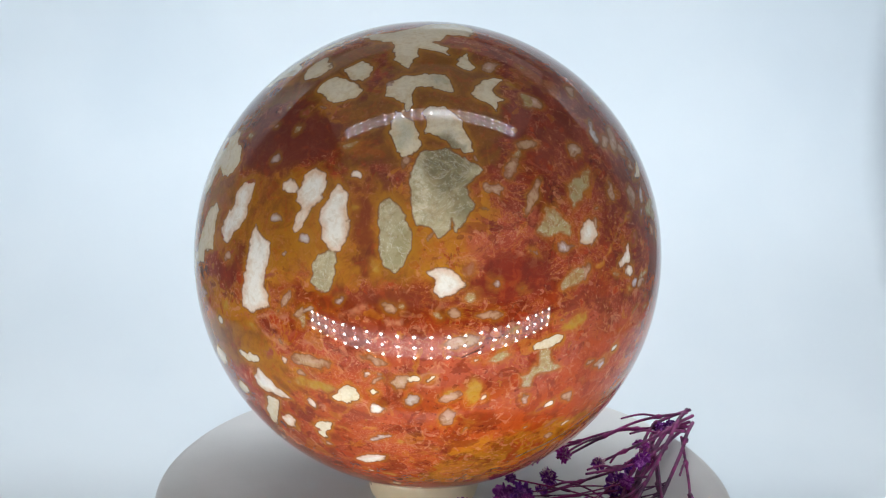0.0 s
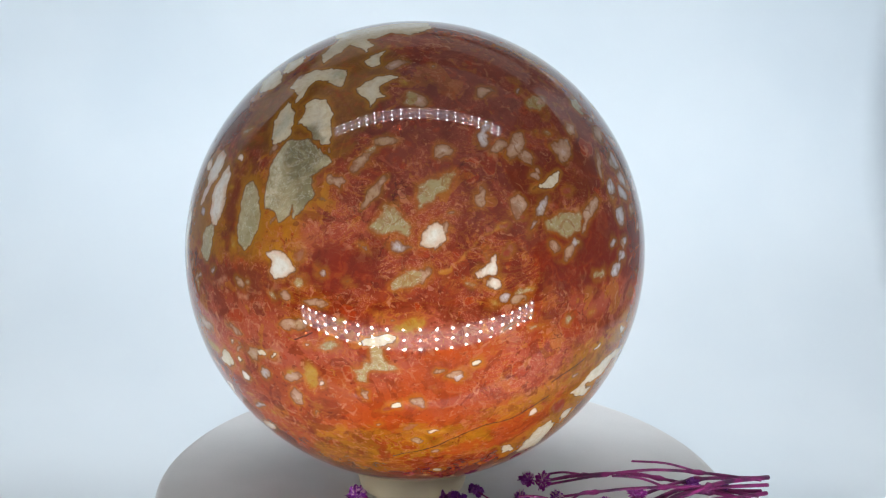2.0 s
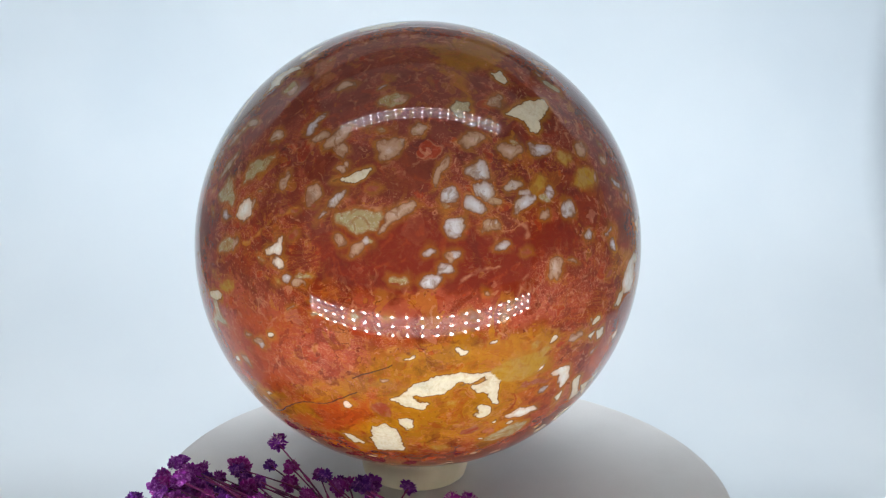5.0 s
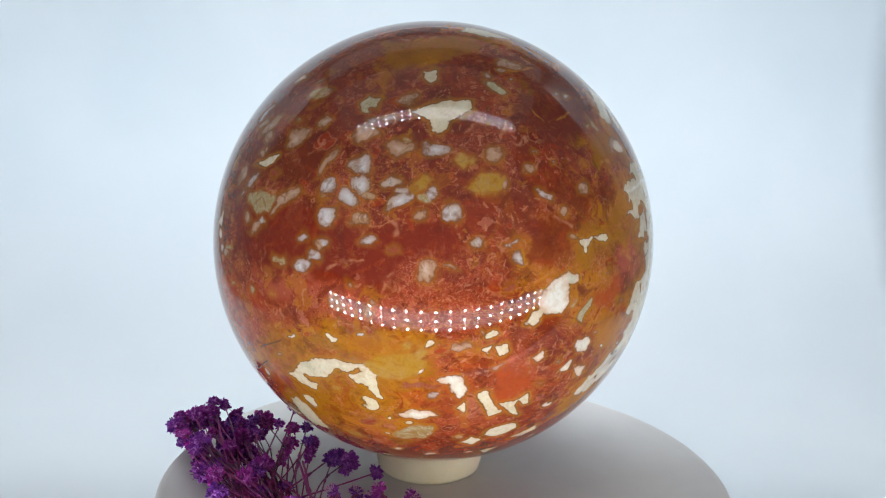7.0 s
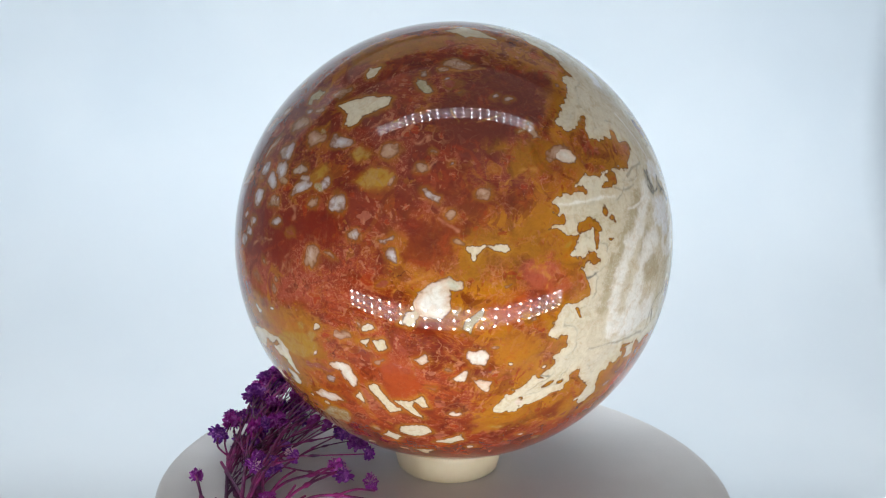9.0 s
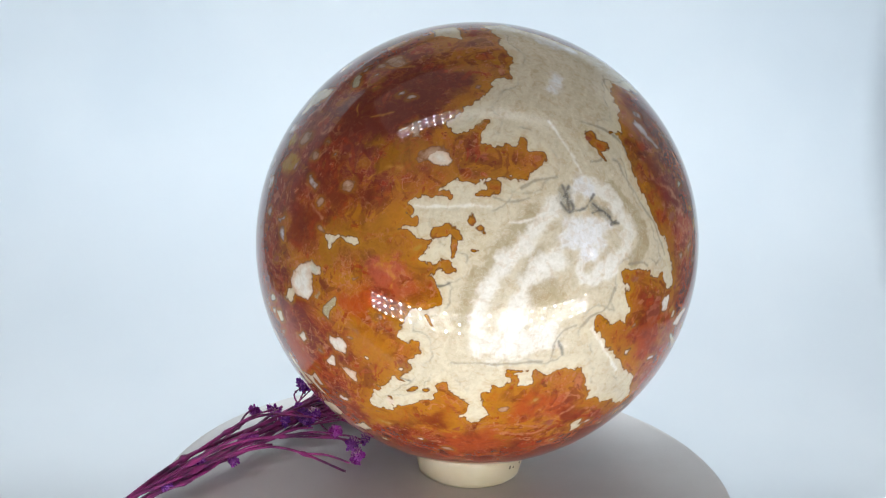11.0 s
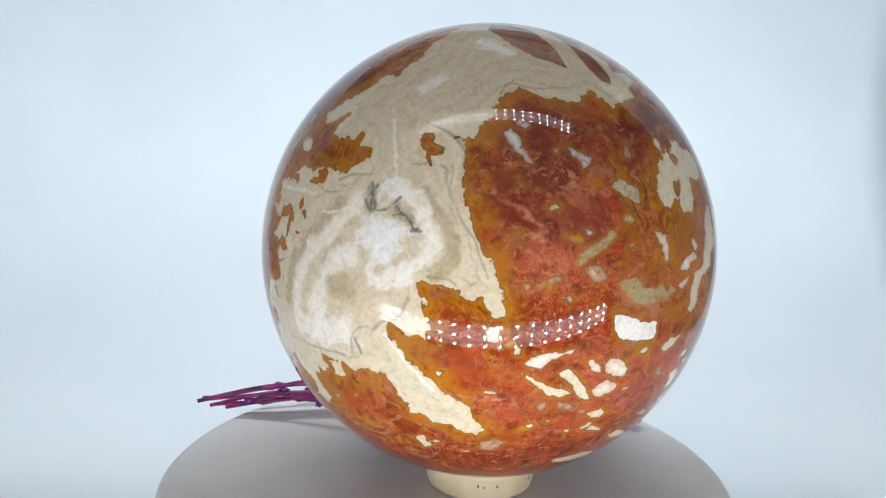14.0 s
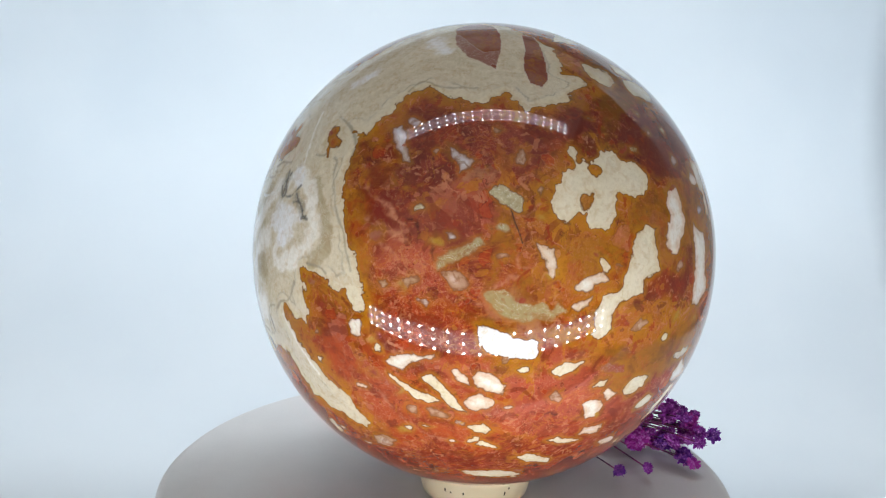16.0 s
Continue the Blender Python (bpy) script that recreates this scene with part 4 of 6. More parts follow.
# the great cream field with its golden border
outline_main = [(106.5, 71.9), (104.7, 66.3), (110.1, 60.6), (107.3, 56.5), (106.1, 53.0), (99.6, 50.9), (97.8, 46.8), (94.0, 44.6), (89.6, 41.9), (87.0, 39.1)]
outline_main2 = [(87.7, 36.8), (92.7, 37.3), (95.1, 36.9), (94.5, 38.3), (97.6, 40.1), (95.7, 37.2), (95.8, 34.2), (100.2, 33.8), (104.6, 34.4), (106.3, 35.9), (108.5, 35.2), (108.4, 33.6), (111.8, 32.5), (112.6, 30.5), (109.2, 28.6), (108.1, 26.8), (105.1, 25.9), (103.4, 27.1), (102.0, 27.8), (99.5, 27.1), (98.4, 26.1), (100.5, 25.4), (101.0, 23.7), (98.0, 22.4), (94.8, 22.6), (95.7, 23.3), (97.6, 24.2), (96.7, 25.8), (95.0, 24.8)]
outline_main3 = [(93.8, 25.7), (91.0, 25.9), (88.1, 25.4), (86.4, 23.8), (88.9, 23.8), (89.7, 22.4), (85.8, 22.6), (81.2, 21.7), (79.4, 20.6), (79.1, 19.1), (81.2, 17.2), (82.1, 17.9), (82.4, 15.5), (80.0, 15.7), (78.2, 14.8), (81.5, 14.2), (82.9, 12.5), (84.8, 12.9), (85.8, 11.2), (84.7, 8.5), (86.9, 7.9), (88.3, 9.7), (90.5, 8.6), (91.1, 7.0), (88.2, 6.6), (86.7, 5.5), (87.1, 3.9), (88.0, 2.7), (87.8, -0.5), (86.6, -0.8), (82.9, -2.2), (80.5, -3.9), (79.0, -9.2), (83.5, -10.2), (83.7, -12.3), (80.9, -14.8), (82.1, -16.4)]
outline_main4 = [(76.6, -19.8), (71.1, -24.6), (68.5, -29.3), (74.1, -29.9), (76.2, -27.8), (81.5, -26.5), (86.7, -25.0), (87.6, -21.8), (89.0, -18.8), (90.9, -21.5), (94.8, -25.6), (92.9, -29.6), (95.9, -32.1), (100.9, -29.3), (98.5, -26.0), (97.6, -22.0), (99.2, -21.1), (100.1, -18.7), (102.8, -19.8), (104.6, -18.7), (103.8, -16.7), (108.3, -16.0)]
outline_main5 = [(103.5, -16.0), (106.8, -16.7), (106.6, -19.3), (109.3, -18.9), (110.1, -16.1), (112.6, -17.3), (115.2, -16.5), (117.1, -15.9), (120.8, -16.4), (123.1, -18.6), (123.4, -21.9), (126.4, -23.5), (126.7, -25.8), (130.2, -26.3), (132.0, -28.6), (136.4, -28.6), (139.4, -30.9), (143.5, -32.6), (144.2, -28.6), (140.8, -22.5), (135.3, -19.7), (132.7, -17.1), (130.7, -14.2), (126.7, -11.3), (124.8, -8.2), (122.1, -7.8), (122.3, -6.1), (123.4, -4.1), (126.4, -6.0), (131.6, -6.1), (132.1, -4.2), (131.0, -2.3), (130.0, -0.4), (130.3, 0.8), (132.0, 1.6), (130.8, 3.2), (130.7, 5.0), (132.5, 5.8), (135.6, 5.5)]
outline_main6 = [(137.5, 4.8), (138.8, 2.9), (141.4, 2.2), (143.3, 3.3), (144.8, 1.3), (146.3, -1.1), (148.1, -0.9), (148.5, 2.2), (147.4, 4.7), (145.6, 8.5), (144.1, 12.2), (142.3, 15.8), (140.0, 20.6), (138.5, 24.9), (138.9, 29.2), (137.5, 34.3), (134.0, 37.5), (140.8, 36.7), (141.3, 39.4), (143.5, 42.3), (144.2, 44.6)]
outline_main7 = [(148.0, 48.0), (152.9, 50.8), (161.2, 48.6), (170.4, 46.6), (179.2, 49.1), (183.7, 44.5), (197.1, 47.1), (209.5, 51.7), (203.0, 55.5), (209.5, 64.4), (197.4, 80.1), (159.7, 84.7), (126.8, 81.2), (94.3, 80.6)]
outline_patch = [(187.7, 21.9), (189.2, 26.6), (191.4, 30.7), (193.7, 31.0), (194.7, 31.8), (194.1, 34.9), (195.0, 36.0), (197.0, 34.8), (197.0, 32.5), (199.3, 31.7), (202.4, 33.1), (202.2, 34.9), (204.9, 35.2), (207.1, 34.4), (207.9, 31.8), (212.4, 31.4), (214.2, 29.0), (214.5, 25.8), (208.4, 22.6), (205.2, 24.2), (203.2, 22.3), (202.0, 19.1), (200.0, 17.1), (196.9, 18.0), (196.1, 19.6), (197.1, 22.8), (198.2, 25.0), (195.9, 24.5), (195.6, 21.9), (192.6, 21.5), (191.1, 19.7), (188.7, 20.4)]
outline_wedge = [(138.2, 76.5), (153.8, 66.8), (163.0, 61.3), (176.1, 57.1), (178.9, 64.1), (181.5, 73.8), (175.5, 81.2), (137.6, 84.3)]
outline_wedge2 = [(199.5, 73.2), (191.7, 64.3), (187.1, 57.4), (187.5, 52.6), (191.0, 51.2), (195.0, 53.5), (200.1, 61.9), (207.9, 71.7)]
near, depth = field(outline_main + outline_main2 + outline_main3 + outline_main4 + outline_main5 + outline_main6 + outline_main7)
depth = depth + (1.6 * LACE[near] + 1.3 * FINE[near]) * np.clip(1 + depth / 6, 0, 1)
border = 1 / (1 + np.exp(np.clip((depth - 4.2 + 3 * MOTTLE[near]) * 1.6, -30, 30)))
ground[near, :3] += (0.85 * border)[:, None] * (np.array(OCHRE) - ground[near, :3])
lay(near, depth, CREAM)
# agate banding that follows the outline inwards
bands = depth + 3.2 * MOTTLE[near]
wave = 0.5 + 0.5 * np.sin(bands * 1.55)
wave2 = 0.5 + 0.5 * np.sin(bands * 3.7 + 1.0)
inner = np.clip(-depth / 3 - 0.5, 0, 1)
tone[near, :3] += np.where(depth < 0, inner * (0.34 * wave + 0.2 * wave2), 0)[:, None] * (np.array((0.56, 0.45, 0.275)) - tone[near, :3])
fibre[near] = np.where(depth < 0, 0.22 * inner, fibre[near])
# a thin grey line some way inside the outline
thin = np.exp(-((depth + 2.7 + 1.2 * MOTTLE[near]) / 0.22) ** 2) * np.clip(0.3 + 2 * LACE[near], 0, 1)
tone[near, :3] += (0.6 * thin)[:, None] * (np.array((0.20, 0.175, 0.13)) - tone[near, :3])
near, depth = field(outline_wedge)
lay(near[depth < 0], depth[depth < 0] - 12, DEEP_RED)
tone[near[depth < 0], :3] = (0.25, 0.060, 0.030)
near, depth = field(outline_wedge2)
lay(near[depth < 0], depth[depth < 0] - 12, DEEP_RED)
tone[near[depth < 0], :3] = (0.23, 0.055, 0.028)
near, depth = field(outline_patch)
lay(near, depth + (1.5 * LACE[near] + 1.5 * FINE[near]), CREAM)
gap(127.0, 36.6, 2.1, 1.2, 157)
gap(129.0, 34.1, 3.0, 1.5, 156)
gap(128.8, 31.2, 1.8, 0.6, 86)
gap(88.5, 14.8, 3.1, 1.4, 21)
gap(91.7, 14.1, 1.9, 1.1, 138)
gap(90.8, 11.2, 2.6, 0.8, 93)
gap(94.8, 17.9, 1.8, 0.7, 107)
gap(96.7, 15.8, 0.8, 0.7, 2)
gap(95.6, 11.3, 0.8, 0.5, 162)
gap(81.7, -22.2, 1.6, 0.8, 27)
gap(78.1, -19.5, 2.2, 0.4, 158)
gap(74.6, -26.5, 1.6, 0.7, 98)
gap(85.7, -4.1, 1.2, 0.5, 136)
gap(80.3, 18.9, 1.1, 1.0, 177)
gap(100.6, 25.1, 0.7, 0.5, 2)
gap(196.2, 23.5, 1.6, 1.0, 77)
gap(199.9, 30.3, 1.8, 1.3, 13)
gap(197.2, 33.5, 1.6, 0.8, 72)
gap(85.3, -21.4, 1.8, 0.8, 32)
gap(259.1, 62.0, 3.2, 0.7, 98)
gap(226.8, 63.4, 2.7, 1.2, 160)
vein(TAN_VEIN, 1.94, (93.2, -4.7), (95.3, 4.5), (102.0, 13.0), (108.4, 19.5))
vein(TAN_VEIN, 1.63, (129.0, 23.8), (135.8, 17.2), (137.5, 11.3), (133.1, 7.9))
vein(TAN_VEIN, 1.40, (109.7, 11.3), (106.3, 6.9), (105.8, 4.5))
vein(WHITE_VEIN, 1.83, (96.8, -10.7), (96.2, -0.4), (100.5, 7.5), (106.1, 12.8), (112.1, 19.7), (117.0, 22.7))
vein(WHITE_VEIN, 1.75, (123.3, 24.9), (127.9, 21.7), (131.1, 17.9), (133.3, 14.9), (132.2, 11.4), (127.1, 7.7), (123.0, 5.6))
vein(WHITE_VEIN, 2.63, (104.0, -8.2), (104.4, -0.5), (108.8, 7.2), (113.5, 9.8))
vein(WHITE_VEIN, 1.16, (119.4, 10.1), (118.4, 5.4), (121.9, 3.2), (127.7, 5.6))
vein(WHITE_VEIN, 3.62, (101.3, -10.0), (111.5, -7.4))
vein(TAN_VEIN, 2.81, (110.0, 1.9), (112.6, 1.5))
vein(BRIGHT_VEIN, 3.71, (118.6, 15.0), (123.0, 14.3))
vein(BRIGHT_VEIN, 1.85, (119.9, 11.5), (120.8, 10.8))
vein(BRIGHT_VEIN, 1.71, (121.7, 49.4), (125.2, 52.6))
vein(BRIGHT_VEIN, 2.05, (137.8, 67.9), (149.3, 63.8))
vein(BRIGHT_VEIN, 1.86, (121.1, 25.2), (122.1, 23.7))
vein(GREY_VEIN, 1.51, (116.0, 23.5), (116.7, 20.3))
vein(GREY_VEIN, 1.39, (123.3, 20.1), (126.6, 18.2))
vein(WHITE_VEIN, 0.26, (115.9, 40.3), (118.2, 35.5), (120.1, 31.0), (121.9, 27.3), (122.6, 25.5))
vein(WHITE_VEIN, 0.30, (81.5, 20.1), (88.6, 20.0), (92.4, 20.8), (98.7, 20.5))
vein(WHITE_VEIN, 0.24, (102.8, 17.3), (109.1, 18.3), (112.7, 20.1))
vein(WHITE_VEIN, 0.24, (122.3, -6.7), (126.8, -12.0), (132.5, -18.8))
vein(GREY_VEIN, 0.26, (132.2, 30.3), (133.8, 29.8), (134.0, 26.8), (136.2, 23.1), (137.9, 19.5), (141.6, 15.2), (143.3, 10.4), (144.6, 7.1))
vein(GREY_VEIN, 0.30, (126.4, 40.1), (132.5, 38.2), (137.9, 34.1), (138.2, 30.2))
vein(GREY_VEIN, 0.26, (105.9, 24.7), (109.5, 26.2), (114.7, 27.1))
vein(GREY_VEIN, 0.23, (125.3, 30.1), (127.7, 30.0), (128.9, 30.8))
vein(GREY_VEIN, 0.24, (119.3, -6.2), (122.2, -3.5), (126.3, -2.8), (127.8, 2.0))
vein(GREY_VEIN, 0.23, (131.9, 6.8), (136.2, 7.0), (137.9, 5.7))
vein(GREY_VEIN, 0.24, (118.5, -5.6), (114.0, -6.9), (113.5, -13.3))
vein(GREY_VEIN, 0.24, (146.7, 48.6), (147.7, 51.2), (150.8, 52.7), (157.3, 50.5), (169.6, 50.5))
vein(GREY_VEIN, 0.24, (99.3, 22.4), (103.2, 21.3), (107.8, 22.5))
vein(GREY_VEIN, 0.24, (91.0, -13.8), (101.0, -14.2), (111.3, -13.8))
vein(DARK_VEIN, 0.28, (115.9, 25.0), (117.1, 22.2), (117.0, 19.6))
vein(DARK_VEIN, 0.28, (117.5, 24.8), (116.1, 22.6))
vein(DARK_VEIN, 0.28, (115.4, 21.2), (116.6, 19.1), (118.5, 19.6), (117.8, 21.7))
vein(DARK_VEIN, 0.26, (118.5, 19.5), (120.5, 19.5), (122.2, 20.7), (123.9, 22.5))
vein(DARK_VEIN, 0.26, (122.7, 18.8), (125.2, 19.6), (126.9, 17.8), (127.9, 16.1), (129.8, 15.8))
vein(DARK_VEIN, 0.26, (123.4, 20.6), (125.8, 18.9), (127.4, 17.3))
vein(DARK_VEIN, 0.23, (127.6, 15.8), (129.1, 16.3))
vein(DARK_VEIN, 0.26, (114.6, -8.7), (115.6, -10.5), (116.2, -12.4))
vein(DARK_VEIN, 0.25, (78.2, -18.6), (79.1, -19.7), (81.3, -20.0))
vein(DARK_VEIN, 0.24, (87.1, 3.9), (88.9, 3.5), (90.1, 4.1))
vein(DARK_VEIN, 0.30, (98.9, 25.5), (100.2, 24.9), (100.5, 23.9))
vein(CRACK_VEIN, 0.24, (337.1, -18.5), (346.4, -14.2))
vein(CRACK_VEIN, 0.23, (277.7, -7.6), (282.0, -5.3))
vein(CRACK_VEIN, 0.17, (178.5, 22.4), (180.9, 15.6))

# inclusions
spot(CREAM, 220.8, 54.3, 3.7, 3.1, 126)
spot(CREAM, 201.2, 52.8, 5.4, 1.9, 176)
spot(BEIGE, 293.7, 57.6, 2.5, 1.7, 39)
spot(WHITE, 242.9, 24.9, 5.0, 2.8, 75)
spot(WHITE, 241.5, 18.9, 3.4, 1.2, 73)
spot(WHITE, 237.0, 25.5, 2.4, 1.2, 158)
spot(WHITE, 222.6, 17.6, 7.2, 2.7, 70)
spot(BEIGE, 262.5, 3.1, 1.6, 1.4, 10)
spot(WHITE, 254.4, 28.4, 1.2, 0.9, 173)
spot(BLUISH, 242.8, 14.5, 1.2, 1.0, 1)
spot(CREAM, 227.4, -13.7, 3.8, 1.0, 13)
spot(GOLD, 280.4, -15.4, 2.6, 1.5, 99)
spot(BEIGE, 275.4, -22.3, 1.8, 1.7, 127)
spot(BEIGE, 245.3, -10.7, 4.8, 1.6, 3)
spot(GOLD, 245.0, -16.5, 5.1, 1.4, 3)
spot(BEIGE, 259.9, -8.7, 2.7, 1.0, 163)
spot(BLUISH, 252.9, 3.4, 1.0, 0.7, 11)
spot(BEIGE, 222.3, 7.7, 1.8, 1.1, 11)
spot(BEIGE, 284.4, 26.8, 1.6, 1.2, 4)
spot(BEIGE, 303.5, 46.5, 2.8, 1.8, 164)
spot(BLUISH, 300.9, 14.4, 1.8, 1.1, 180)
spot(BLUISH, 322.5, 3.9, 1.6, 1.1, 167)
spot(BEIGE, 325.7, 2.9, 1.5, 0.9, 167)
spot(OLIVE, 301.8, 7.9, 3.8, 1.4, 11)
spot(BEIGE, 305.8, 8.7, 1.7, 1.2, 91)
spot(BEIGE, 295.8, 35.8, 2.3, 1.3, 14)
spot(BEIGE, 309.8, 34.1, 2.2, 1.5, 7)
spot(BEIGE, 325.1, 35.0, 2.2, 1.6, 30)
spot(BEIGE, 329.6, 34.8, 4.1, 1.4, 58)
spot(BEIGE, 344.2, 33.3, 3.2, 1.5, 39)
spot(BEIGE, 317.5, 24.2, 2.1, 1.1, 78)
spot(OLIVE, 302.2, 46.6, 2.6, 1.4, 168)
spot(BEIGE, 342.5, 45.6, 3.8, 1.7, 13)
spot(BLUISH, 321.2, 38.1, 2.8, 1.0, 69)
spot(BEIGE, 290.5, 31.2, 3.5, 1.1, 46)
spot(BEIGE, 294.0, 24.8, 3.9, 1.1, 51)
spot(CREAM, 296.4, -5.6, 4.1, 1.2, 11)
spot(BEIGE, 277.8, -4.1, 3.7, 1.5, 8)
spot(BEIGE, 313.2, -12.6, 1.4, 1.2, 22)
spot(BEIGE, 309.1, -12.5, 1.3, 0.9, 161)
spot(GOLD, 280.4, -15.9, 2.7, 1.3, 80)
spot(BEIGE, 275.5, -17.0, 2.2, 1.4, 23)
spot(BEIGE, 282.7, 1.7, 2.6, 0.9, 5)
spot(GOLD, 303.1, -1.8, 3.4, 1.2, 19)
spot(BEIGE, 324.5, 49.1, 3.0, 1.3, 32)
spot(OLIVE, 341.8, 45.7, 3.0, 1.7, 6)
spot(BEIGE, 330.4, 35.0, 3.9, 1.5, 56)
spot(BLUISH, 320.9, 37.1, 1.8, 1.2, 98)
spot(BEIGE, 324.5, 34.7, 2.0, 1.2, 26)
spot(BEIGE, 332.4, 32.5, 1.9, 1.5, 83)
spot(BEIGE, 332.6, 28.1, 1.4, 1.1, 4)
spot(BEIGE, 326.9, 22.1, 2.3, 1.9, 23)
spot(BEIGE, 335.3, 12.4, 1.4, 1.1, 179)
spot(BEIGE, 338.4, 10.8, 3.3, 1.1, 33)
spot(BLUISH, 340.8, 12.8, 1.4, 1.0, 88)
spot(BEIGE, 343.9, 33.6, 2.4, 1.5, 75)
spot(BLUISH, 358.6, 22.4, 2.1, 1.8, 39)
spot(BLUISH, 4.2, 21.0, 2.2, 1.8, 34)
spot(BLUISH, 359.4, 16.3, 2.3, 2.0, 37)
spot(BEIGE, 7.1, 16.6, 2.0, 1.3, 179)
spot(BLUISH, 9.7, 12.7, 1.9, 1.1, 174)
spot(BLUISH, 6.3, 28.6, 2.3, 1.6, 19)
spot(BEIGE, 357.5, 28.1, 4.0, 1.2, 53)
spot(BLUISH, 7.1, 24.8, 2.5, 1.7, 73)
spot(BLUISH, 14.6, 25.5, 2.7, 1.3, 2)
spot(BLUISH, 17.0, 20.9, 3.5, 1.6, 32)
spot(BLUISH, 353.8, 11.1, 1.7, 0.9, 175)
spot(BEIGE, 358.6, 10.2, 1.4, 1.4, 101)
spot(BLUISH, 357.2, 7.2, 2.4, 1.1, 159)
spot(BLUISH, 354.0, 5.5, 2.4, 1.7, 169)
spot(BLUISH, 6.7, 39.7, 1.7, 0.8, 9)
spot(BEIGE, 6.2, 35.4, 3.3, 1.7, 8)
spot(BEIGE, 16.0, 32.5, 3.2, 1.6, 11)
spot(BLUISH, 24.8, 32.6, 3.1, 1.3, 8)
spot(WHITE, 320.0, 6.7, 1.4, 1.2, 89)
spot(BLUISH, 322.7, 4.0, 1.4, 1.2, 5)
spot(BEIGE, 325.3, 2.9, 1.5, 1.3, 3)
spot(BEIGE, 317.4, 24.2, 2.1, 1.4, 78)
spot(BEIGE, 309.0, -12.6, 1.6, 0.9, 16)
spot(BLUISH, 313.5, -13.2, 1.4, 1.0, 76)
spot(CREAM, 349.2, -31.5, 2.3, 1.4, 114)
spot(DEEP_RED, 343.4, -26.8, 2.7, 1.9, 146)
spot(CREAM, 8.4, -27.9, 2.2, 1.3, 143)
spot(BEIGE, 56.3, 56.9, 3.5, 1.7, 171)
spot(BEIGE, 343.8, 33.7, 2.5, 1.6, 145)
spot(BLUISH, 24.3, 32.6, 2.5, 1.2, 170)
spot(GOLD, 31.7, 30.4, 1.6, 1.4, 13)
spot(BEIGE, 39.1, 31.8, 2.2, 1.6, 163)
spot(BEIGE, 48.6, 27.6, 1.7, 1.1, 6)
spot(GOLD, 36.8, 25.0, 4.1, 2.2, 20)
spot(BEIGE, 40.7, 25.0, 1.5, 1.1, 76)
spot(BEIGE, 63.8, 23.1, 1.8, 1.4, 30)
spot(BEIGE, 83.3, 31.0, 3.2, 1.3, 27)
spot(BLUISH, 7.4, 28.7, 1.8, 1.6, 138)
spot(BLUISH, 7.1, 24.3, 2.1, 1.9, 116)
spot(BLUISH, 14.8, 25.5, 2.1, 1.3, 161)
spot(BLUISH, 16.3, 20.7, 1.8, 1.4, 0)
spot(BLUISH, 18.8, 22.0, 2.1, 1.1, 38)
spot(GOLD, 21.2, 24.6, 2.2, 1.5, 34)
spot(BLUISH, 24.5, 22.6, 1.7, 1.2, 91)
spot(BEIGE, 22.1, 18.0, 1.4, 1.2, 1)
spot(BLUISH, 28.4, 18.4, 2.3, 1.8, 2)
spot(BLUISH, 9.3, 12.6, 2.0, 1.0, 18)
spot(BEIGE, 7.2, 16.7, 2.3, 1.4, 3)
spot(BLUISH, 358.8, 22.4, 1.9, 1.6, 122)
spot(BLUISH, 4.5, 20.8, 2.1, 1.6, 179)
spot(BLUISH, 359.7, 16.6, 2.2, 1.6, 24)
spot(BLUISH, 354.7, 5.2, 2.3, 1.8, 17)
spot(BLUISH, 357.5, 7.5, 1.9, 1.1, 156)
spot(BLUISH, 359.1, 10.5, 1.3, 1.2, 14)
spot(BEIGE, 23.1, 6.2, 2.8, 2.1, 91)
spot(BEIGE, 27.8, 6.7, 1.7, 0.6, 0)
spot(BLUISH, 42.8, 8.3, 1.7, 1.3, 93)
spot(BEIGE, 56.9, 17.9, 1.5, 1.2, 66)
spot(CREAM, 47.2, -4.3, 2.8, 1.2, 23)
spot(BEIGE, 30.5, -10.9, 2.0, 1.3, 176)
spot(GOLD, 16.4, -16.1, 7.5, 3.3, 5)
spot(CREAM, 46.3, -38.7, 3.6, 2.3, 5)
spot(OLIVE, 19.5, -38.5, 5.4, 2.7, 32)
spot(GOLD, 20.9, -12.9, 3.0, 1.4, 15)
spot(DEEP_RED, 7.0, -33.9, 2.3, 1.4, 35)
spot(WHITE, 84.9, 30.5, 2.7, 1.4, 165)
spot(BLUISH, 152.7, 40.6, 2.5, 1.3, 158)
spot(WHITE, 222.7, 20.6, 4.1, 2.4, 66)
spot(WHITE, 219.7, 13.6, 3.6, 2.3, 80)
spot(CREAM, 199.3, 10.5, 1.7, 1.0, 126)
spot(BEIGE, 163.7, -23.0, 2.4, 1.0, 175)
spot(CREAM, 211.1, -18.1, 3.7, 2.0, 23)
spot(CREAM, 217.9, -24.7, 2.4, 1.7, 169)
spot(WHITE, 212.1, -35.9, 2.5, 1.2, 146)
spot(OLIVE, 178.8, 2.7, 6.4, 1.9, 158)
spot(OLIVE, 185.1, 0.9, 2.9, 1.1, 149)
spot(BEIGE, 166.8, 7.4, 3.4, 1.8, 143)
spot(BEIGE, 157.5, 6.6, 1.7, 1.0, 7)
spot(CREAM, 178.1, -47.0, 6.6, 1.7, 170)

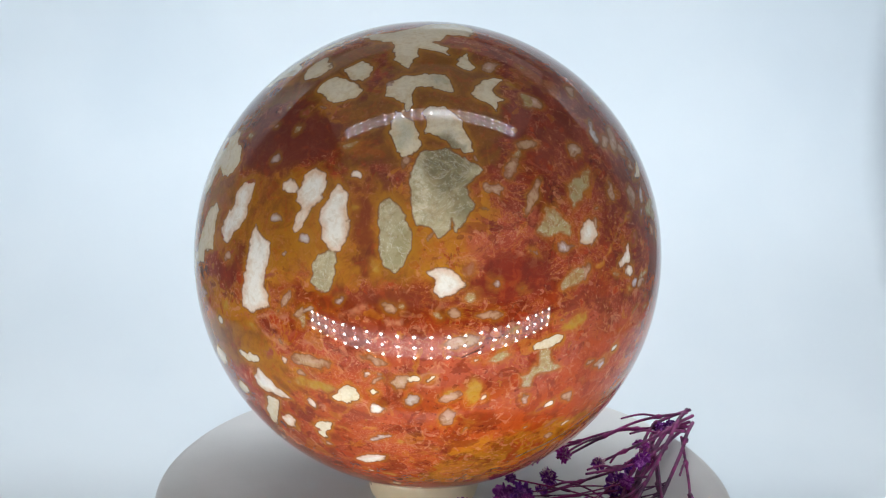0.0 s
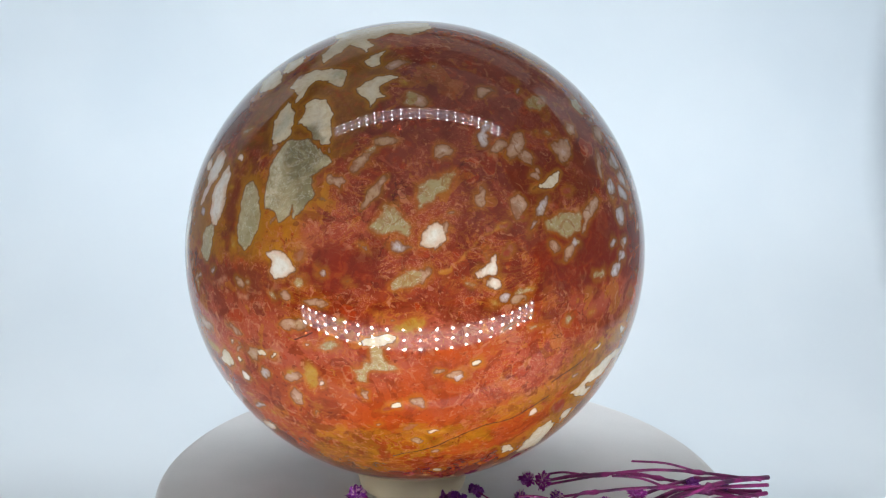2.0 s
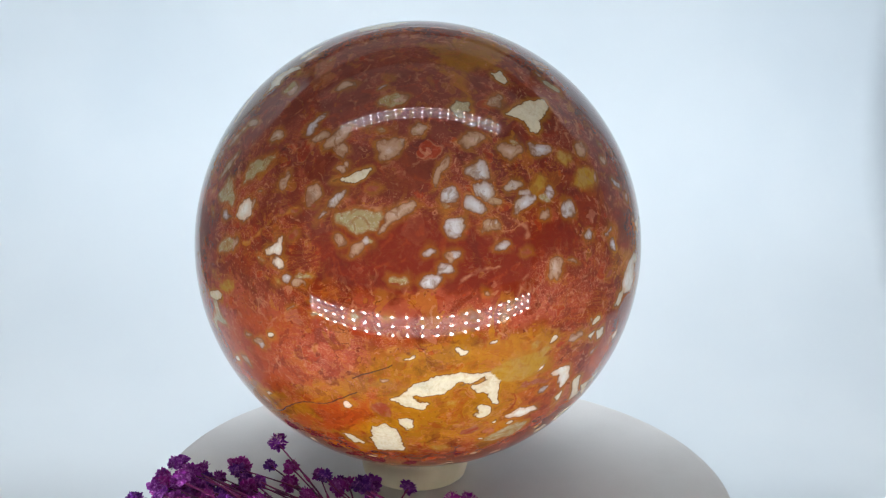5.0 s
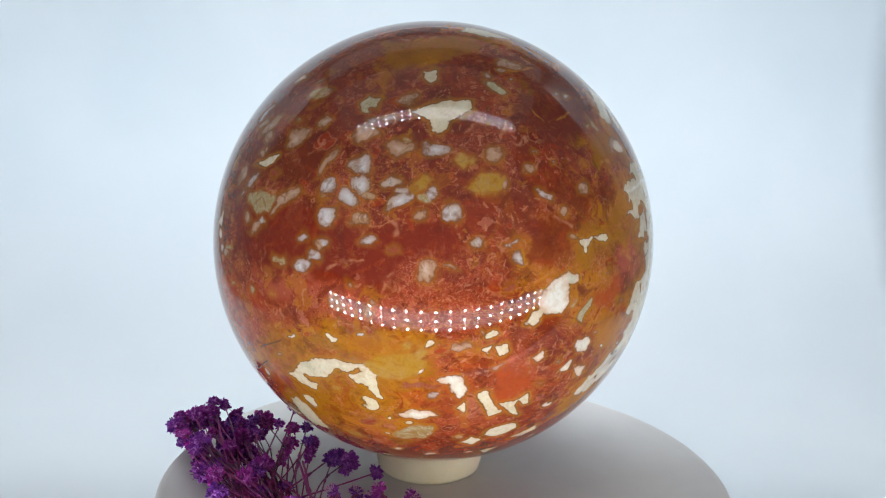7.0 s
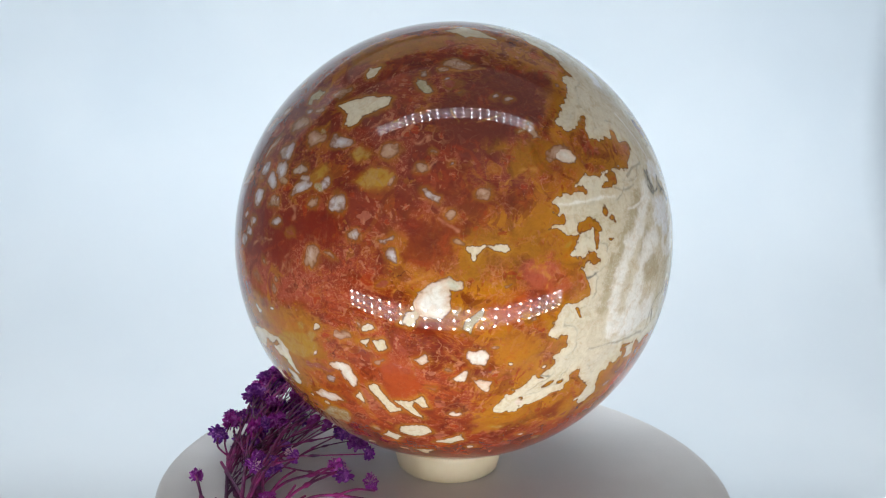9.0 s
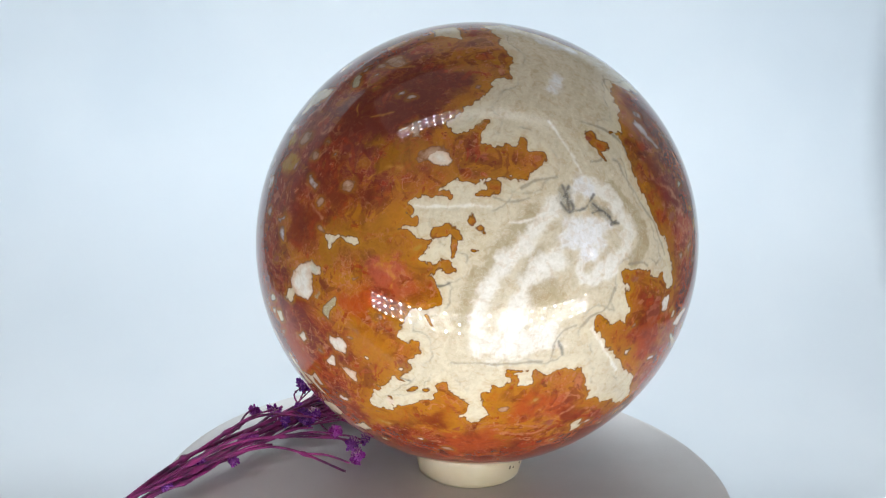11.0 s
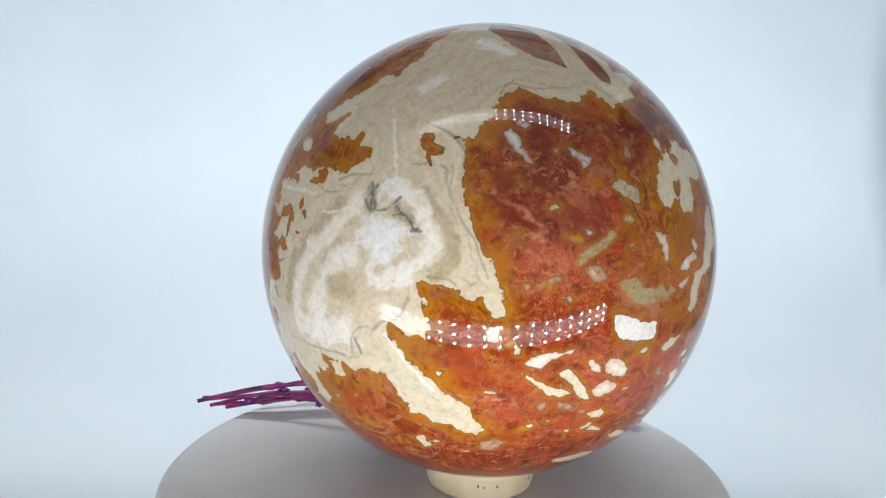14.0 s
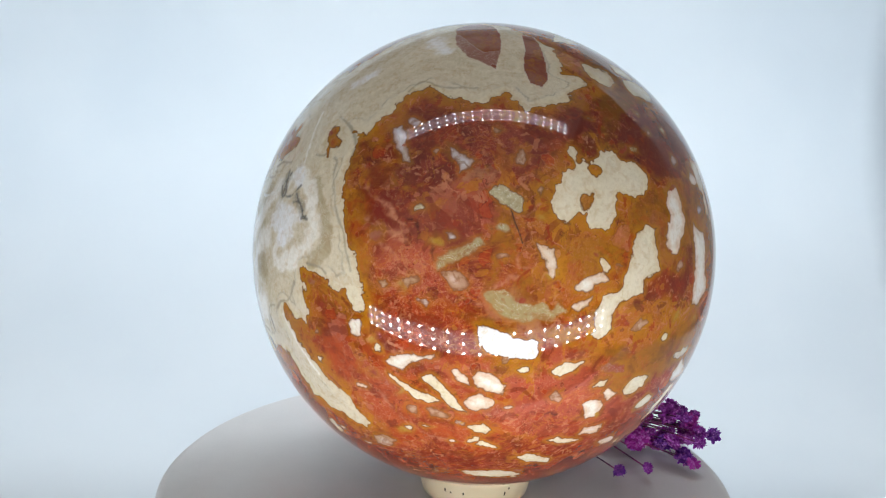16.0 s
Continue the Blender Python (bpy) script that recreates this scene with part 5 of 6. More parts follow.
# small flecks, strewn at random: paler and more of them below, greyer above
strewn = random.Random(5)
for _ in range(330):
    lon, lat = strewn.uniform(0, 360), math.degrees(math.asin(strewn.uniform(-0.85, 0.85)))
    colour = strewn.choice((WHITE, CREAM, BEIGE, BEIGE, GOLD, DEEP_RED) if lat < -5 else (BEIGE, BEIGE, BLUISH, OLIVE, GOLD, DEEP_RED))
    a = strewn.uniform(0.5, 1.5)
    spot(colour, lon, lat, a, a * strewn.uniform(0.35, 0.8), strewn.uniform(-25, 40))

# inclusions with outlines of their own
shape(CREAM, (262.0, 56.0), (253.8, 59.5), (251.3, 64.2), (246.0, 67.4), (241.4, 66.7), (217.5, 69.2), (240.4, 72.9), (251.3, 77.0), (265.1, 81.3), (320.0, 83.3), (312.8, 76.7), (296.3, 71.6), (281.1, 72.6), (277.2, 69.8), (270.0, 67.7), (278.3, 65.3), (277.5, 62.3), (267.4, 63.9), (263.0, 64.7), (263.9, 60.9), (261.6, 57.8))
shape(CREAM, (240.0, 45.3), (231.1, 48.0), (232.0, 51.4), (233.8, 52.6), (242.9, 51.3), (248.4, 49.2), (245.6, 47.0))
shape(CREAM, (241.8, 52.0), (235.1, 55.1), (239.6, 58.4), (247.1, 56.6), (248.6, 53.2), (246.7, 52.0))
shape(CREAM, (256.3, 47.8), (255.7, 50.4), (259.6, 53.1), (265.4, 54.5), (269.6, 55.2), (275.0, 54.6), (277.3, 49.7), (273.7, 50.1), (268.7, 50.8), (265.1, 50.6), (263.6, 48.6), (265.0, 45.6), (263.4, 43.7), (262.2, 45.7))
shape(CREAM, (280.3, 58.2), (281.8, 59.9), (285.4, 61.7), (287.1, 63.1), (286.5, 60.0), (287.6, 57.3), (285.3, 56.1), (282.3, 56.7))
shape(CREAM, (283.1, 49.3), (284.7, 51.3), (288.6, 52.7), (292.8, 53.5), (295.9, 53.0), (292.7, 51.6), (290.3, 50.2), (290.5, 48.4), (293.5, 47.3), (290.7, 46.6), (289.4, 44.6), (287.5, 46.5), (284.6, 47.8))
shape(CREAM, (259.8, 37.9), (259.2, 38.9), (259.4, 42.2), (260.1, 43.7), (264.1, 42.0), (267.4, 39.0), (268.1, 36.0), (266.2, 33.3), (263.7, 33.6), (261.5, 35.9))
shape(CREAM, (268.7, 38.8), (269.5, 41.3), (267.5, 43.4), (270.1, 45.6), (274.2, 45.3), (276.8, 43.4), (279.0, 41.9), (278.5, 40.3), (280.3, 36.8), (280.7, 34.4), (278.2, 34.0), (275.2, 36.5), (272.1, 38.6))
shape(FAN, (268.1, 19.1), (266.4, 22.9), (265.5, 27.8), (266.4, 30.5), (267.7, 34.3), (273.9, 35.3), (278.5, 33.2), (282.7, 30.7), (280.4, 29.2), (278.3, 27.2), (280.4, 23.4), (278.8, 21.1), (275.8, 18.0), (275.0, 20.3), (274.6, 18.5), (272.0, 16.7), (270.7, 18.5))
shape(FAN, (259.9, 16.2), (259.4, 19.3), (259.9, 23.0), (261.9, 24.4), (264.3, 22.2), (266.4, 18.4), (266.3, 14.5), (265.4, 11.3), (264.0, 10.0), (262.0, 11.2), (260.7, 13.6))
shape(WHITE, (247.5, 15.1), (246.3, 18.7), (247.3, 22.7), (249.1, 26.4), (251.7, 24.8), (252.4, 21.1), (253.1, 17.4), (252.2, 13.2), (249.7, 13.0))
shape(FAN, (246.2, 6.0), (246.3, 9.8), (249.2, 12.9), (250.9, 12.5), (251.1, 8.8), (250.3, 5.0), (248.1, 5.0))
shape(OLIVE, (294.4, 18.2), (295.4, 19.3), (296.7, 22.7), (299.5, 21.1), (302.3, 17.9), (302.3, 15.8), (299.7, 17.0), (296.7, 16.9))
shape(OLIVE, (303.8, 26.1), (307.6, 27.9), (312.0, 29.9), (312.4, 28.8), (310.3, 26.1), (308.0, 24.9), (305.7, 23.3), (303.9, 21.6))
shape(WHITE, (304.9, 16.3), (305.7, 18.3), (308.1, 19.4), (309.2, 18.4), (309.4, 15.5), (307.6, 13.6), (305.7, 13.8), (304.5, 14.6))
shape(CREAM, (331.3, 25.4), (334.4, 26.2), (336.7, 27.5), (339.7, 28.4), (338.6, 26.6), (336.0, 25.5))
shape(OLIVE, (333.5, 17.8), (336.6, 19.0), (343.0, 19.3), (344.2, 18.5), (342.7, 15.6), (338.7, 14.5), (336.5, 15.8), (333.8, 16.4))
shape(BEIGE, (344.4, 19.4), (350.2, 22.1), (351.7, 20.8), (347.6, 17.7), (344.7, 15.3), (343.2, 14.6))
shape(WHITE, (316.4, 8.7), (318.6, 10.5), (320.5, 11.9), (321.1, 9.7), (320.8, 7.9), (316.8, 7.9))
shape(BLUISH, (330.7, 20.6), (332.9, 23.0), (334.8, 23.5), (334.5, 21.2), (332.6, 19.1), (330.8, 19.3))
shape(BLUISH, (328.3, 16.9), (329.8, 18.5), (331.1, 18.2), (330.0, 16.3), (328.7, 15.8))
shape(WHITE, (270.7, 9.6), (271.5, 10.6), (273.8, 10.8), (275.4, 10.4), (276.7, 9.0), (277.7, 7.5), (276.3, 6.7), (275.1, 5.3), (273.0, 5.3), (271.6, 6.1), (271.7, 8.1))
shape(WHITE, (227.2, -2.2), (227.7, 2.6), (228.8, 9.0), (228.8, 13.7), (229.6, 15.6), (231.2, 13.7), (234.8, 12.7), (235.0, 10.0), (234.2, 7.3), (234.4, 3.4), (235.9, -0.3), (232.9, -1.3), (231.0, -2.3), (228.3, -2.2))
shape(BEIGE, (238.1, -1.2), (239.8, 2.2), (241.3, 3.7), (241.6, 2.4), (240.3, 0.1))
shape(BEIGE, (242.3, -1.3), (244.4, 0.7), (244.1, -1.5))
shape(BLUISH, (238.4, 11.1), (238.9, 11.9), (239.8, 11.3), (239.2, 10.4))
shape(WHITE, (226.8, -18.9), (229.6, -15.8), (232.0, -17.5), (234.2, -20.0), (237.7, -22.1), (234.1, -22.0), (230.0, -22.1), (227.3, -20.9))
shape(CREAM, (225.6, -29.2), (229.6, -23.6), (233.4, -23.6), (225.7, -34.6), (224.6, -32.9))
shape(WHITE, (231.7, -29.3), (234.9, -27.4), (236.5, -28.8), (234.5, -31.8), (231.6, -32.4))
shape(CREAM, (242.9, -28.9), (245.3, -26.7), (247.8, -26.5), (247.0, -28.6), (245.2, -29.7), (243.7, -32.9), (242.7, -31.7), (244.1, -29.6))
shape(WHITE, (250.9, -39.6), (254.7, -36.9), (259.8, -36.4), (258.9, -38.3), (253.1, -40.5))
shape(BLUISH, (256.5, -30.7), (259.4, -28.2), (261.9, -28.3), (259.7, -29.9))
shape(CREAM, (249.8, -18.7), (253.1, -14.6), (255.7, -15.7), (256.1, -18.2), (252.9, -20.0), (251.1, -19.5))
shape(BEIGE, (263.1, -13.7), (264.4, -12.0), (266.5, -11.9), (267.3, -13.5), (266.1, -15.3), (263.9, -15.2))
shape(BLUISH, (265.8, -17.8), (266.9, -16.5), (268.6, -16.9), (268.8, -18.2), (267.3, -19.2), (266.2, -18.8))
shape(CREAM, (258.5, -16.2), (259.2, -15.4), (259.9, -16.1), (259.1, -17.0))
shape(OLIVE, (282.8, -8.8), (283.6, -7.9), (285.6, -6.7), (287.5, -6.9), (287.8, -7.8), (285.8, -8.7))
shape(OLIVE, (292.1, -15.3), (290.7, -12.7), (292.5, -12.5), (293.7, -10.9), (295.1, -10.9), (294.1, -7.1), (296.5, -6.9), (297.2, -10.3), (300.4, -12.0), (298.4, -12.3), (295.4, -12.4), (293.3, -13.0), (293.3, -15.5))
shape(BEIGE, (291.7, -18.7), (292.2, -17.4), (293.3, -18.1), (293.6, -20.0), (292.8, -20.2))
shape(CREAM, (346.2, -23.6), (351.5, -19.3), (357.6, -16.3), (2.2, -15.9), (6.3, -16.5), (10.2, -16.6), (11.6, -18.1), (11.6, -21.8), (12.3, -25.6), (10.8, -25.5), (9.0, -22.9), (6.3, -21.9), (4.9, -20.0), (8.2, -18.4), (7.2, -17.7), (4.6, -18.9), (1.6, -18.6), (358.0, -21.6), (353.9, -22.6), (350.0, -22.5), (352.7, -23.6), (355.2, -24.9), (353.6, -26.6), (348.8, -26.1))
shape(WHITE, (26.1, -19.7), (28.6, -18.3), (31.5, -18.8), (33.1, -21.5), (32.9, -24.4), (31.6, -25.1), (30.0, -22.9), (29.5, -20.7), (27.0, -20.5))
shape(BLUISH, (23.5, -24.3), (24.9, -22.6), (26.4, -23.4), (25.8, -25.1), (23.9, -25.3))
shape(WHITE, (16.7, -31.0), (20.0, -28.9), (24.5, -29.1), (26.3, -30.9), (21.8, -32.6), (17.7, -32.0))
shape(CREAM, (31.1, -28.3), (33.2, -26.1), (33.6, -30.1), (32.2, -29.0))
shape(DEEP_RED, (17.0, -22.2), (18.3, -20.4), (24.0, -20.0), (26.2, -22.1), (21.8, -21.9))
shape(WHITE, (60.4, -13.8), (60.6, -11.9), (63.6, -11.8), (65.2, -13.2), (64.5, -15.3), (62.0, -15.2))
shape(FAN, (59.4, -6.5), (61.1, -3.7), (63.2, -2.3), (63.4, -4.0), (61.9, -5.8), (61.1, -8.0))
shape(CREAM, (36.2, -23.1), (38.8, -22.8), (40.2, -26.2), (43.2, -30.0), (40.6, -32.2), (38.8, -28.3), (37.2, -25.4))
shape(CREAM, (42.8, -27.4), (46.4, -27.3), (49.9, -25.2), (51.6, -28.6), (49.7, -29.1), (47.7, -26.7), (47.3, -28.8), (49.5, -33.0), (46.3, -31.0), (43.8, -28.5))
shape(CREAM, (35.2, -11.7), (38.0, -10.9), (37.2, -12.8))
shape(CREAM, (38.7, -11.2), (41.6, -10.7), (42.2, -12.6), (40.1, -13.6))
shape(WHITE, (48.4, -14.9), (51.1, -13.8), (51.8, -15.2), (50.4, -16.2))
shape(WHITE, (57.1, -19.4), (60.1, -17.5), (59.9, -19.9), (58.2, -20.3))
shape(WHITE, (62.0, -19.6), (66.5, -20.5), (65.9, -23.2), (63.1, -22.0))
shape(CREAM, (34.5, -43.0), (37.7, -40.7), (41.7, -42.6), (39.0, -45.0))
shape(CREAM, (43.1, -50.1), (50.4, -49.7), (48.5, -53.2))
shape(CREAM, (52.0, -44.1), (60.2, -39.3), (61.2, -42.2), (56.0, -44.4))
shape(WHITE, (48.1, -1.4), (49.2, 0.8), (52.7, 3.8), (55.8, 4.8), (58.7, 3.8), (59.0, 2.4), (57.4, 1.8), (55.8, 2.2), (56.6, 0.2), (56.0, -2.7), (54.7, -4.5), (51.3, -4.5), (48.6, -3.4))
shape(CREAM, (59.8, 11.2), (63.6, 11.4), (62.0, 10.1), (61.3, 8.5), (60.6, 10.2))
shape(CREAM, (64.2, 11.3), (68.5, 12.1), (69.3, 10.8), (67.5, 9.8))
shape(BLUISH, (49.1, 23.4), (53.5, 21.9), (53.1, 20.7), (51.5, 20.6), (49.7, 21.8))
shape(BLUISH, (39.6, 11.7), (43.4, 13.0), (42.9, 11.9), (40.8, 10.7))
shape(BLUISH, (32.2, 12.5), (34.5, 13.5), (35.7, 12.6), (34.3, 11.2), (32.4, 11.4))
shape(CREAM, (46.0, 74.0), (58.4, 77.8), (76.7, 73.5), (81.7, 69.2), (61.1, 70.5))
shape(FAN, (41.3, 51.5), (44.8, 50.5), (48.5, 47.9), (46.7, 47.0), (42.8, 48.2))
shape(BEIGE, (77.7, 39.4), (79.5, 37.6), (80.9, 34.7), (77.8, 34.7), (76.6, 36.7))
shape(CREAM, (17.2, 41.9), (21.2, 43.8), (29.4, 45.2), (35.5, 44.8), (35.4, 43.0), (28.1, 39.5), (26.1, 36.6), (23.7, 37.0), (22.7, 39.9))
shape(FAN, (2.1, 41.7), (0.1, 43.9), (2.5, 45.6), (6.0, 45.2), (6.3, 43.4), (3.5, 42.9), (3.9, 41.8))
shape(BEIGE, (11.3, 44.8), (14.0, 46.8), (18.0, 47.9), (19.2, 46.4), (16.5, 44.2), (13.1, 43.9))
shape(CREAM, (20.3, 52.0), (19.6, 54.1), (24.3, 55.0), (24.3, 51.5), (22.2, 50.7))
shape(BEIGE, (349.3, 36.1), (348.7, 38.3), (351.2, 39.7), (353.7, 38.8), (352.2, 36.4))
shape(BLUISH, (146.4, 38.8), (149.3, 39.9), (151.7, 37.7), (152.6, 34.6), (154.8, 31.3), (153.0, 31.3), (150.4, 33.7), (148.0, 36.2))
shape(FAN, (157.1, 21.9), (158.3, 22.7), (159.5, 21.7), (157.5, 20.9))
shape(FAN, (174.2, 25.9), (176.0, 27.5), (181.2, 24.9), (181.0, 22.2), (179.4, 22.3), (176.0, 24.3))
shape(BLUISH, (163.4, 35.8), (166.2, 34.5), (170.1, 32.0), (169.1, 30.8), (166.7, 29.1), (166.0, 31.2), (163.3, 34.5))
shape(BEIGE, (180.0, 34.1), (180.8, 35.8), (182.7, 36.0), (182.9, 34.0), (181.6, 32.3), (180.2, 32.6))
shape(BEIGE, (151.2, 6.3), (152.7, 6.8), (153.9, 5.7), (152.2, 4.7))
shape(BLUISH, (160.4, 3.3), (161.9, 4.1), (162.9, 3.0), (162.0, 1.4), (160.9, 2.2))
shape(WHITE, (144.7, -3.5), (147.1, -2.7), (147.1, -6.0), (145.1, -5.8))
shape(CREAM, (207.8, 15.9), (211.4, 17.5), (213.8, 16.4), (213.7, 12.1), (213.9, 8.3), (209.6, 6.9), (208.8, 4.1), (202.9, 2.6), (200.8, 0.4), (201.0, -3.0), (198.4, -5.6), (196.0, -3.9), (197.3, -2.8), (196.6, 1.1), (198.4, 4.5), (203.5, 5.4), (205.2, 9.7))
shape(WHITE, (192.3, 6.1), (194.0, 7.7), (198.6, 9.2), (200.0, 7.1), (196.7, 6.4), (195.0, 5.2))
shape(WHITE, (191.4, 2.6), (192.9, 3.4), (196.1, 4.4), (195.4, 2.5), (193.0, 1.8))
shape(WHITE, (183.5, 15.7), (186.0, 14.9), (187.8, 14.0), (188.3, 10.8), (187.2, 8.2), (186.5, 9.4), (186.0, 12.2), (184.4, 13.9))
shape(BRIGHT, (172.4, -1.5), (175.5, -1.9), (179.8, -3.6), (184.8, -4.7), (184.5, -7.9), (180.3, -8.1), (175.5, -7.1), (172.9, -5.2))
shape(OLIVE, (163.3, 12.5), (168.0, 14.0), (172.5, 16.3), (173.2, 15.1), (170.3, 12.9), (165.6, 10.6), (163.3, 9.8))
shape(BEIGE, (205.6, -3.9), (208.5, -1.4), (211.5, -2.9), (207.7, -4.7))
shape(OLIVE, (186.6, 1.5), (188.4, 3.9), (190.4, 1.5), (188.5, 0.5))
shape(WHITE, (152.9, -11.2), (154.1, -9.8), (163.9, -8.3), (164.0, -9.1), (158.1, -10.4), (156.5, -12.1), (154.1, -12.0))
shape(CREAM, (152.9, -14.0), (154.5, -14.8), (158.7, -17.0), (163.0, -18.4), (164.1, -19.4), (161.8, -20.5), (158.3, -19.1), (155.4, -16.7))
shape(CREAM, (133.4, -13.7), (135.6, -14.0), (134.6, -15.4), (133.7, -15.1))
shape(CREAM, (125.6, -35.9), (128.3, -34.6), (129.9, -37.9), (127.0, -39.4))
shape(BEIGE, (143.6, -34.5), (147.1, -32.7), (150.6, -34.0), (147.4, -37.8), (143.5, -37.8))
shape(WHITE, (167.2, -11.5), (168.5, -11.1), (170.8, -13.4), (170.8, -14.8), (169.0, -14.3), (167.7, -12.9))
shape(WHITE, (171.6, -13.0), (172.7, -11.7), (175.7, -12.5), (178.7, -14.9), (178.2, -16.8), (175.5, -16.6), (173.1, -15.2))
shape(WHITE, (169.8, -19.2), (171.3, -17.8), (173.3, -16.6), (176.3, -18.9), (175.3, -20.6), (172.4, -21.7), (170.7, -21.1))
shape(CREAM, (160.7, -13.8), (163.1, -13.1), (165.2, -15.2), (168.0, -18.7), (170.2, -21.9), (167.4, -20.7), (164.6, -17.6), (162.0, -15.4))
shape(BLUISH, (166.8, -25.2), (168.2, -23.5), (170.2, -25.3), (169.1, -26.7))
shape(CREAM, (170.9, -26.5), (174.0, -25.5), (176.7, -27.0), (175.1, -28.4), (172.1, -27.8))
shape(CREAM, (188.3, -11.4), (191.1, -10.0), (195.4, -9.8), (194.1, -11.2), (190.2, -12.9))
shape(WHITE, (201.3, -18.8), (202.9, -17.9), (205.4, -19.6), (204.1, -21.1))
shape(WHITE, (199.3, -25.5), (197.5, -21.1), (200.5, -19.9), (203.1, -22.5), (202.0, -24.7))
shape(WHITE, (199.4, -30.8), (200.0, -28.1), (205.4, -28.1), (205.5, -31.1))
shape(BEIGE, (188.4, -18.2), (189.6, -16.4), (191.8, -18.8), (190.9, -20.2))
shape(CREAM, (184.2, -37.5), (186.7, -36.4), (194.9, -39.6), (194.4, -41.7), (187.6, -40.1))
shape(CREAM, (172.7, -31.9), (174.2, -31.0), (178.5, -33.3))
shape(CREAM, (190.9, -31.5), (193.6, -30.8), (200.7, -32.9), (196.1, -33.6))
shape(DEEP_RED, (200.1, -11.7), (201.9, -11.1), (205.6, -12.4), (205.9, -13.7), (202.4, -13.2))
shape(CREAM, (198.8, -16.5), (200.1, -15.0), (202.5, -15.1), (201.8, -17.1))
shape(CREAM, (338.7, -37.9), (340.1, -33.6), (343.6, -31.7), (346.6, -33.8), (348.2, -37.6), (348.7, -44.6), (344.4, -44.5), (338.8, -44.8), (338.7, -41.1))
shape(CREAM, (330.4, -37.9), (333.4, -38.9), (335.4, -41.4), (332.2, -41.9))
vein(CRACK_VEIN, 0.26, (298.1, -39.5), (308.5, -35.7), (314.4, -31.9), (322.2, -28.1), (327.1, -27.6), (333.0, -25.0), (337.6, -22.3))
shade((0.13, 0.11, 0.055), 273.9, 31.5, 6.3, 4.6, 90)
shade((0.17, 0.145, 0.075), 278.4, 23.8, 4.9, 3.1, 90)
shade((0.66, 0.60, 0.44), 268.1, 25.2, 6.4, 1.7, 90)
shade((0.62, 0.54, 0.36), 269.1, 24.1, 5.0, 1.7, 90)
shade((0.40, 0.38, 0.26), 271.7, 52.6, 2.0, 1.7, 90)
shade((0.45, 0.42, 0.30), 262.8, 38.8, 3.1, 2.0, 90)
shade((0.45, 0.43, 0.30), 57.1, 3.4, 2.0, 1.3, 90)
shade((0.50, 0.45, 0.30), 353.7, -19.2, 1.4, 0.7, 90)
shade((0.30, 0.26, 0.13), 263.7, 15.5, 4.3, 1.3, 90)


def stone_ball():
    mesh = bpy.data.meshes.new("stone_ball")
    mesh.vertices.add(len(BALL))
    mesh.vertices.foreach_set("co", (BALL * RADIUS).astype(np.float32).ravel())
    mesh.loops.add(QUADS.size)
    mesh.loops.foreach_set("vertex_index", QUADS.astype(np.int32).ravel())
    mesh.polygons.add(len(QUADS))
    mesh.polygons.foreach_set("loop_start", np.arange(0, QUADS.size, 4, dtype=np.int32))
    mesh.polygons.foreach_set("use_smooth", np.ones(len(QUADS), bool))
    mesh.update(calc_edges=True)
    for name, kind, key, values in (("ground", "FLOAT_COLOR", "color", np.clip(ground, 0, 1)), ("tone", "FLOAT_COLOR", "color", np.clip(tone, 0, 1)),
                                    ("edge", "FLOAT", "value", edge), ("soft", "FLOAT", "value", soft), ("fibre", "FLOAT", "value", fibre), ("crack", "FLOAT", "value", crack),
                                    ("clear", "FLOAT", "value", clear), ("grain", "FLOAT", "value", grain)):
        mesh.attributes.new(name, kind, "POINT").data.foreach_set(key, np.ascontiguousarray(values, np.float32).ravel())
    mesh.materials.append(STONE)
    return tagged(new("stone_ball", mesh), "polished red and ochre jasper ball with cream patches", "stone sphere")


# ---------------------------------------------------------------- dried flowers
def petal_head(size, petals, seed):
    """A small ruffled dried bloom: layers of narrow curled petals round a knob."""
    rnd = random.Random(seed)
    bm = bmesh.new()
    bmesh.ops.create_icosphere(bm, subdivisions=2, radius=size * 0.66)
    for v in bm.verts:
        v.co *= 0.75 + 0.5 * rnd.random()
    for f in bm.faces:
        f.smooth = True
    for i in range(petals):
        a, lift = rnd.random() * 2 * math.pi, math.asin(rnd.uniform(-0.55, 1.0))
        out = Vector((math.cos(lift) * math.cos(a), math.cos(lift) * math.sin(a), math.sin(lift)))
        side = out.orthogonal().normalized()
        side.rotate(Matrix.Rotation(rnd.random() * 6.28, 3, out))
        bend = out.cross(side)
        reach, wide, curl = size * rnd.uniform(0.65, 1.22), size * rnd.uniform(0.12, 0.30), size * rnd.uniform(-0.4, 0.45)
        rows = []
        for s, w in ((0.3, 0.5), (0.65, 1.0), (0.9, 0.8), (1.0, 0.25)):
            c = out * reach * s + bend * curl * s * s
            rows.append([bm.verts.new(c - side * wide * w), bm.verts.new(c + bend * wide * 0.35 * w), bm.verts.new(c + side * wide * w)])
        for low, high in zip(rows, rows[1:]):
            for k in (0, 1):
                bm.faces.new((low[k], low[k + 1], high[k + 1], high[k]))
    return bm


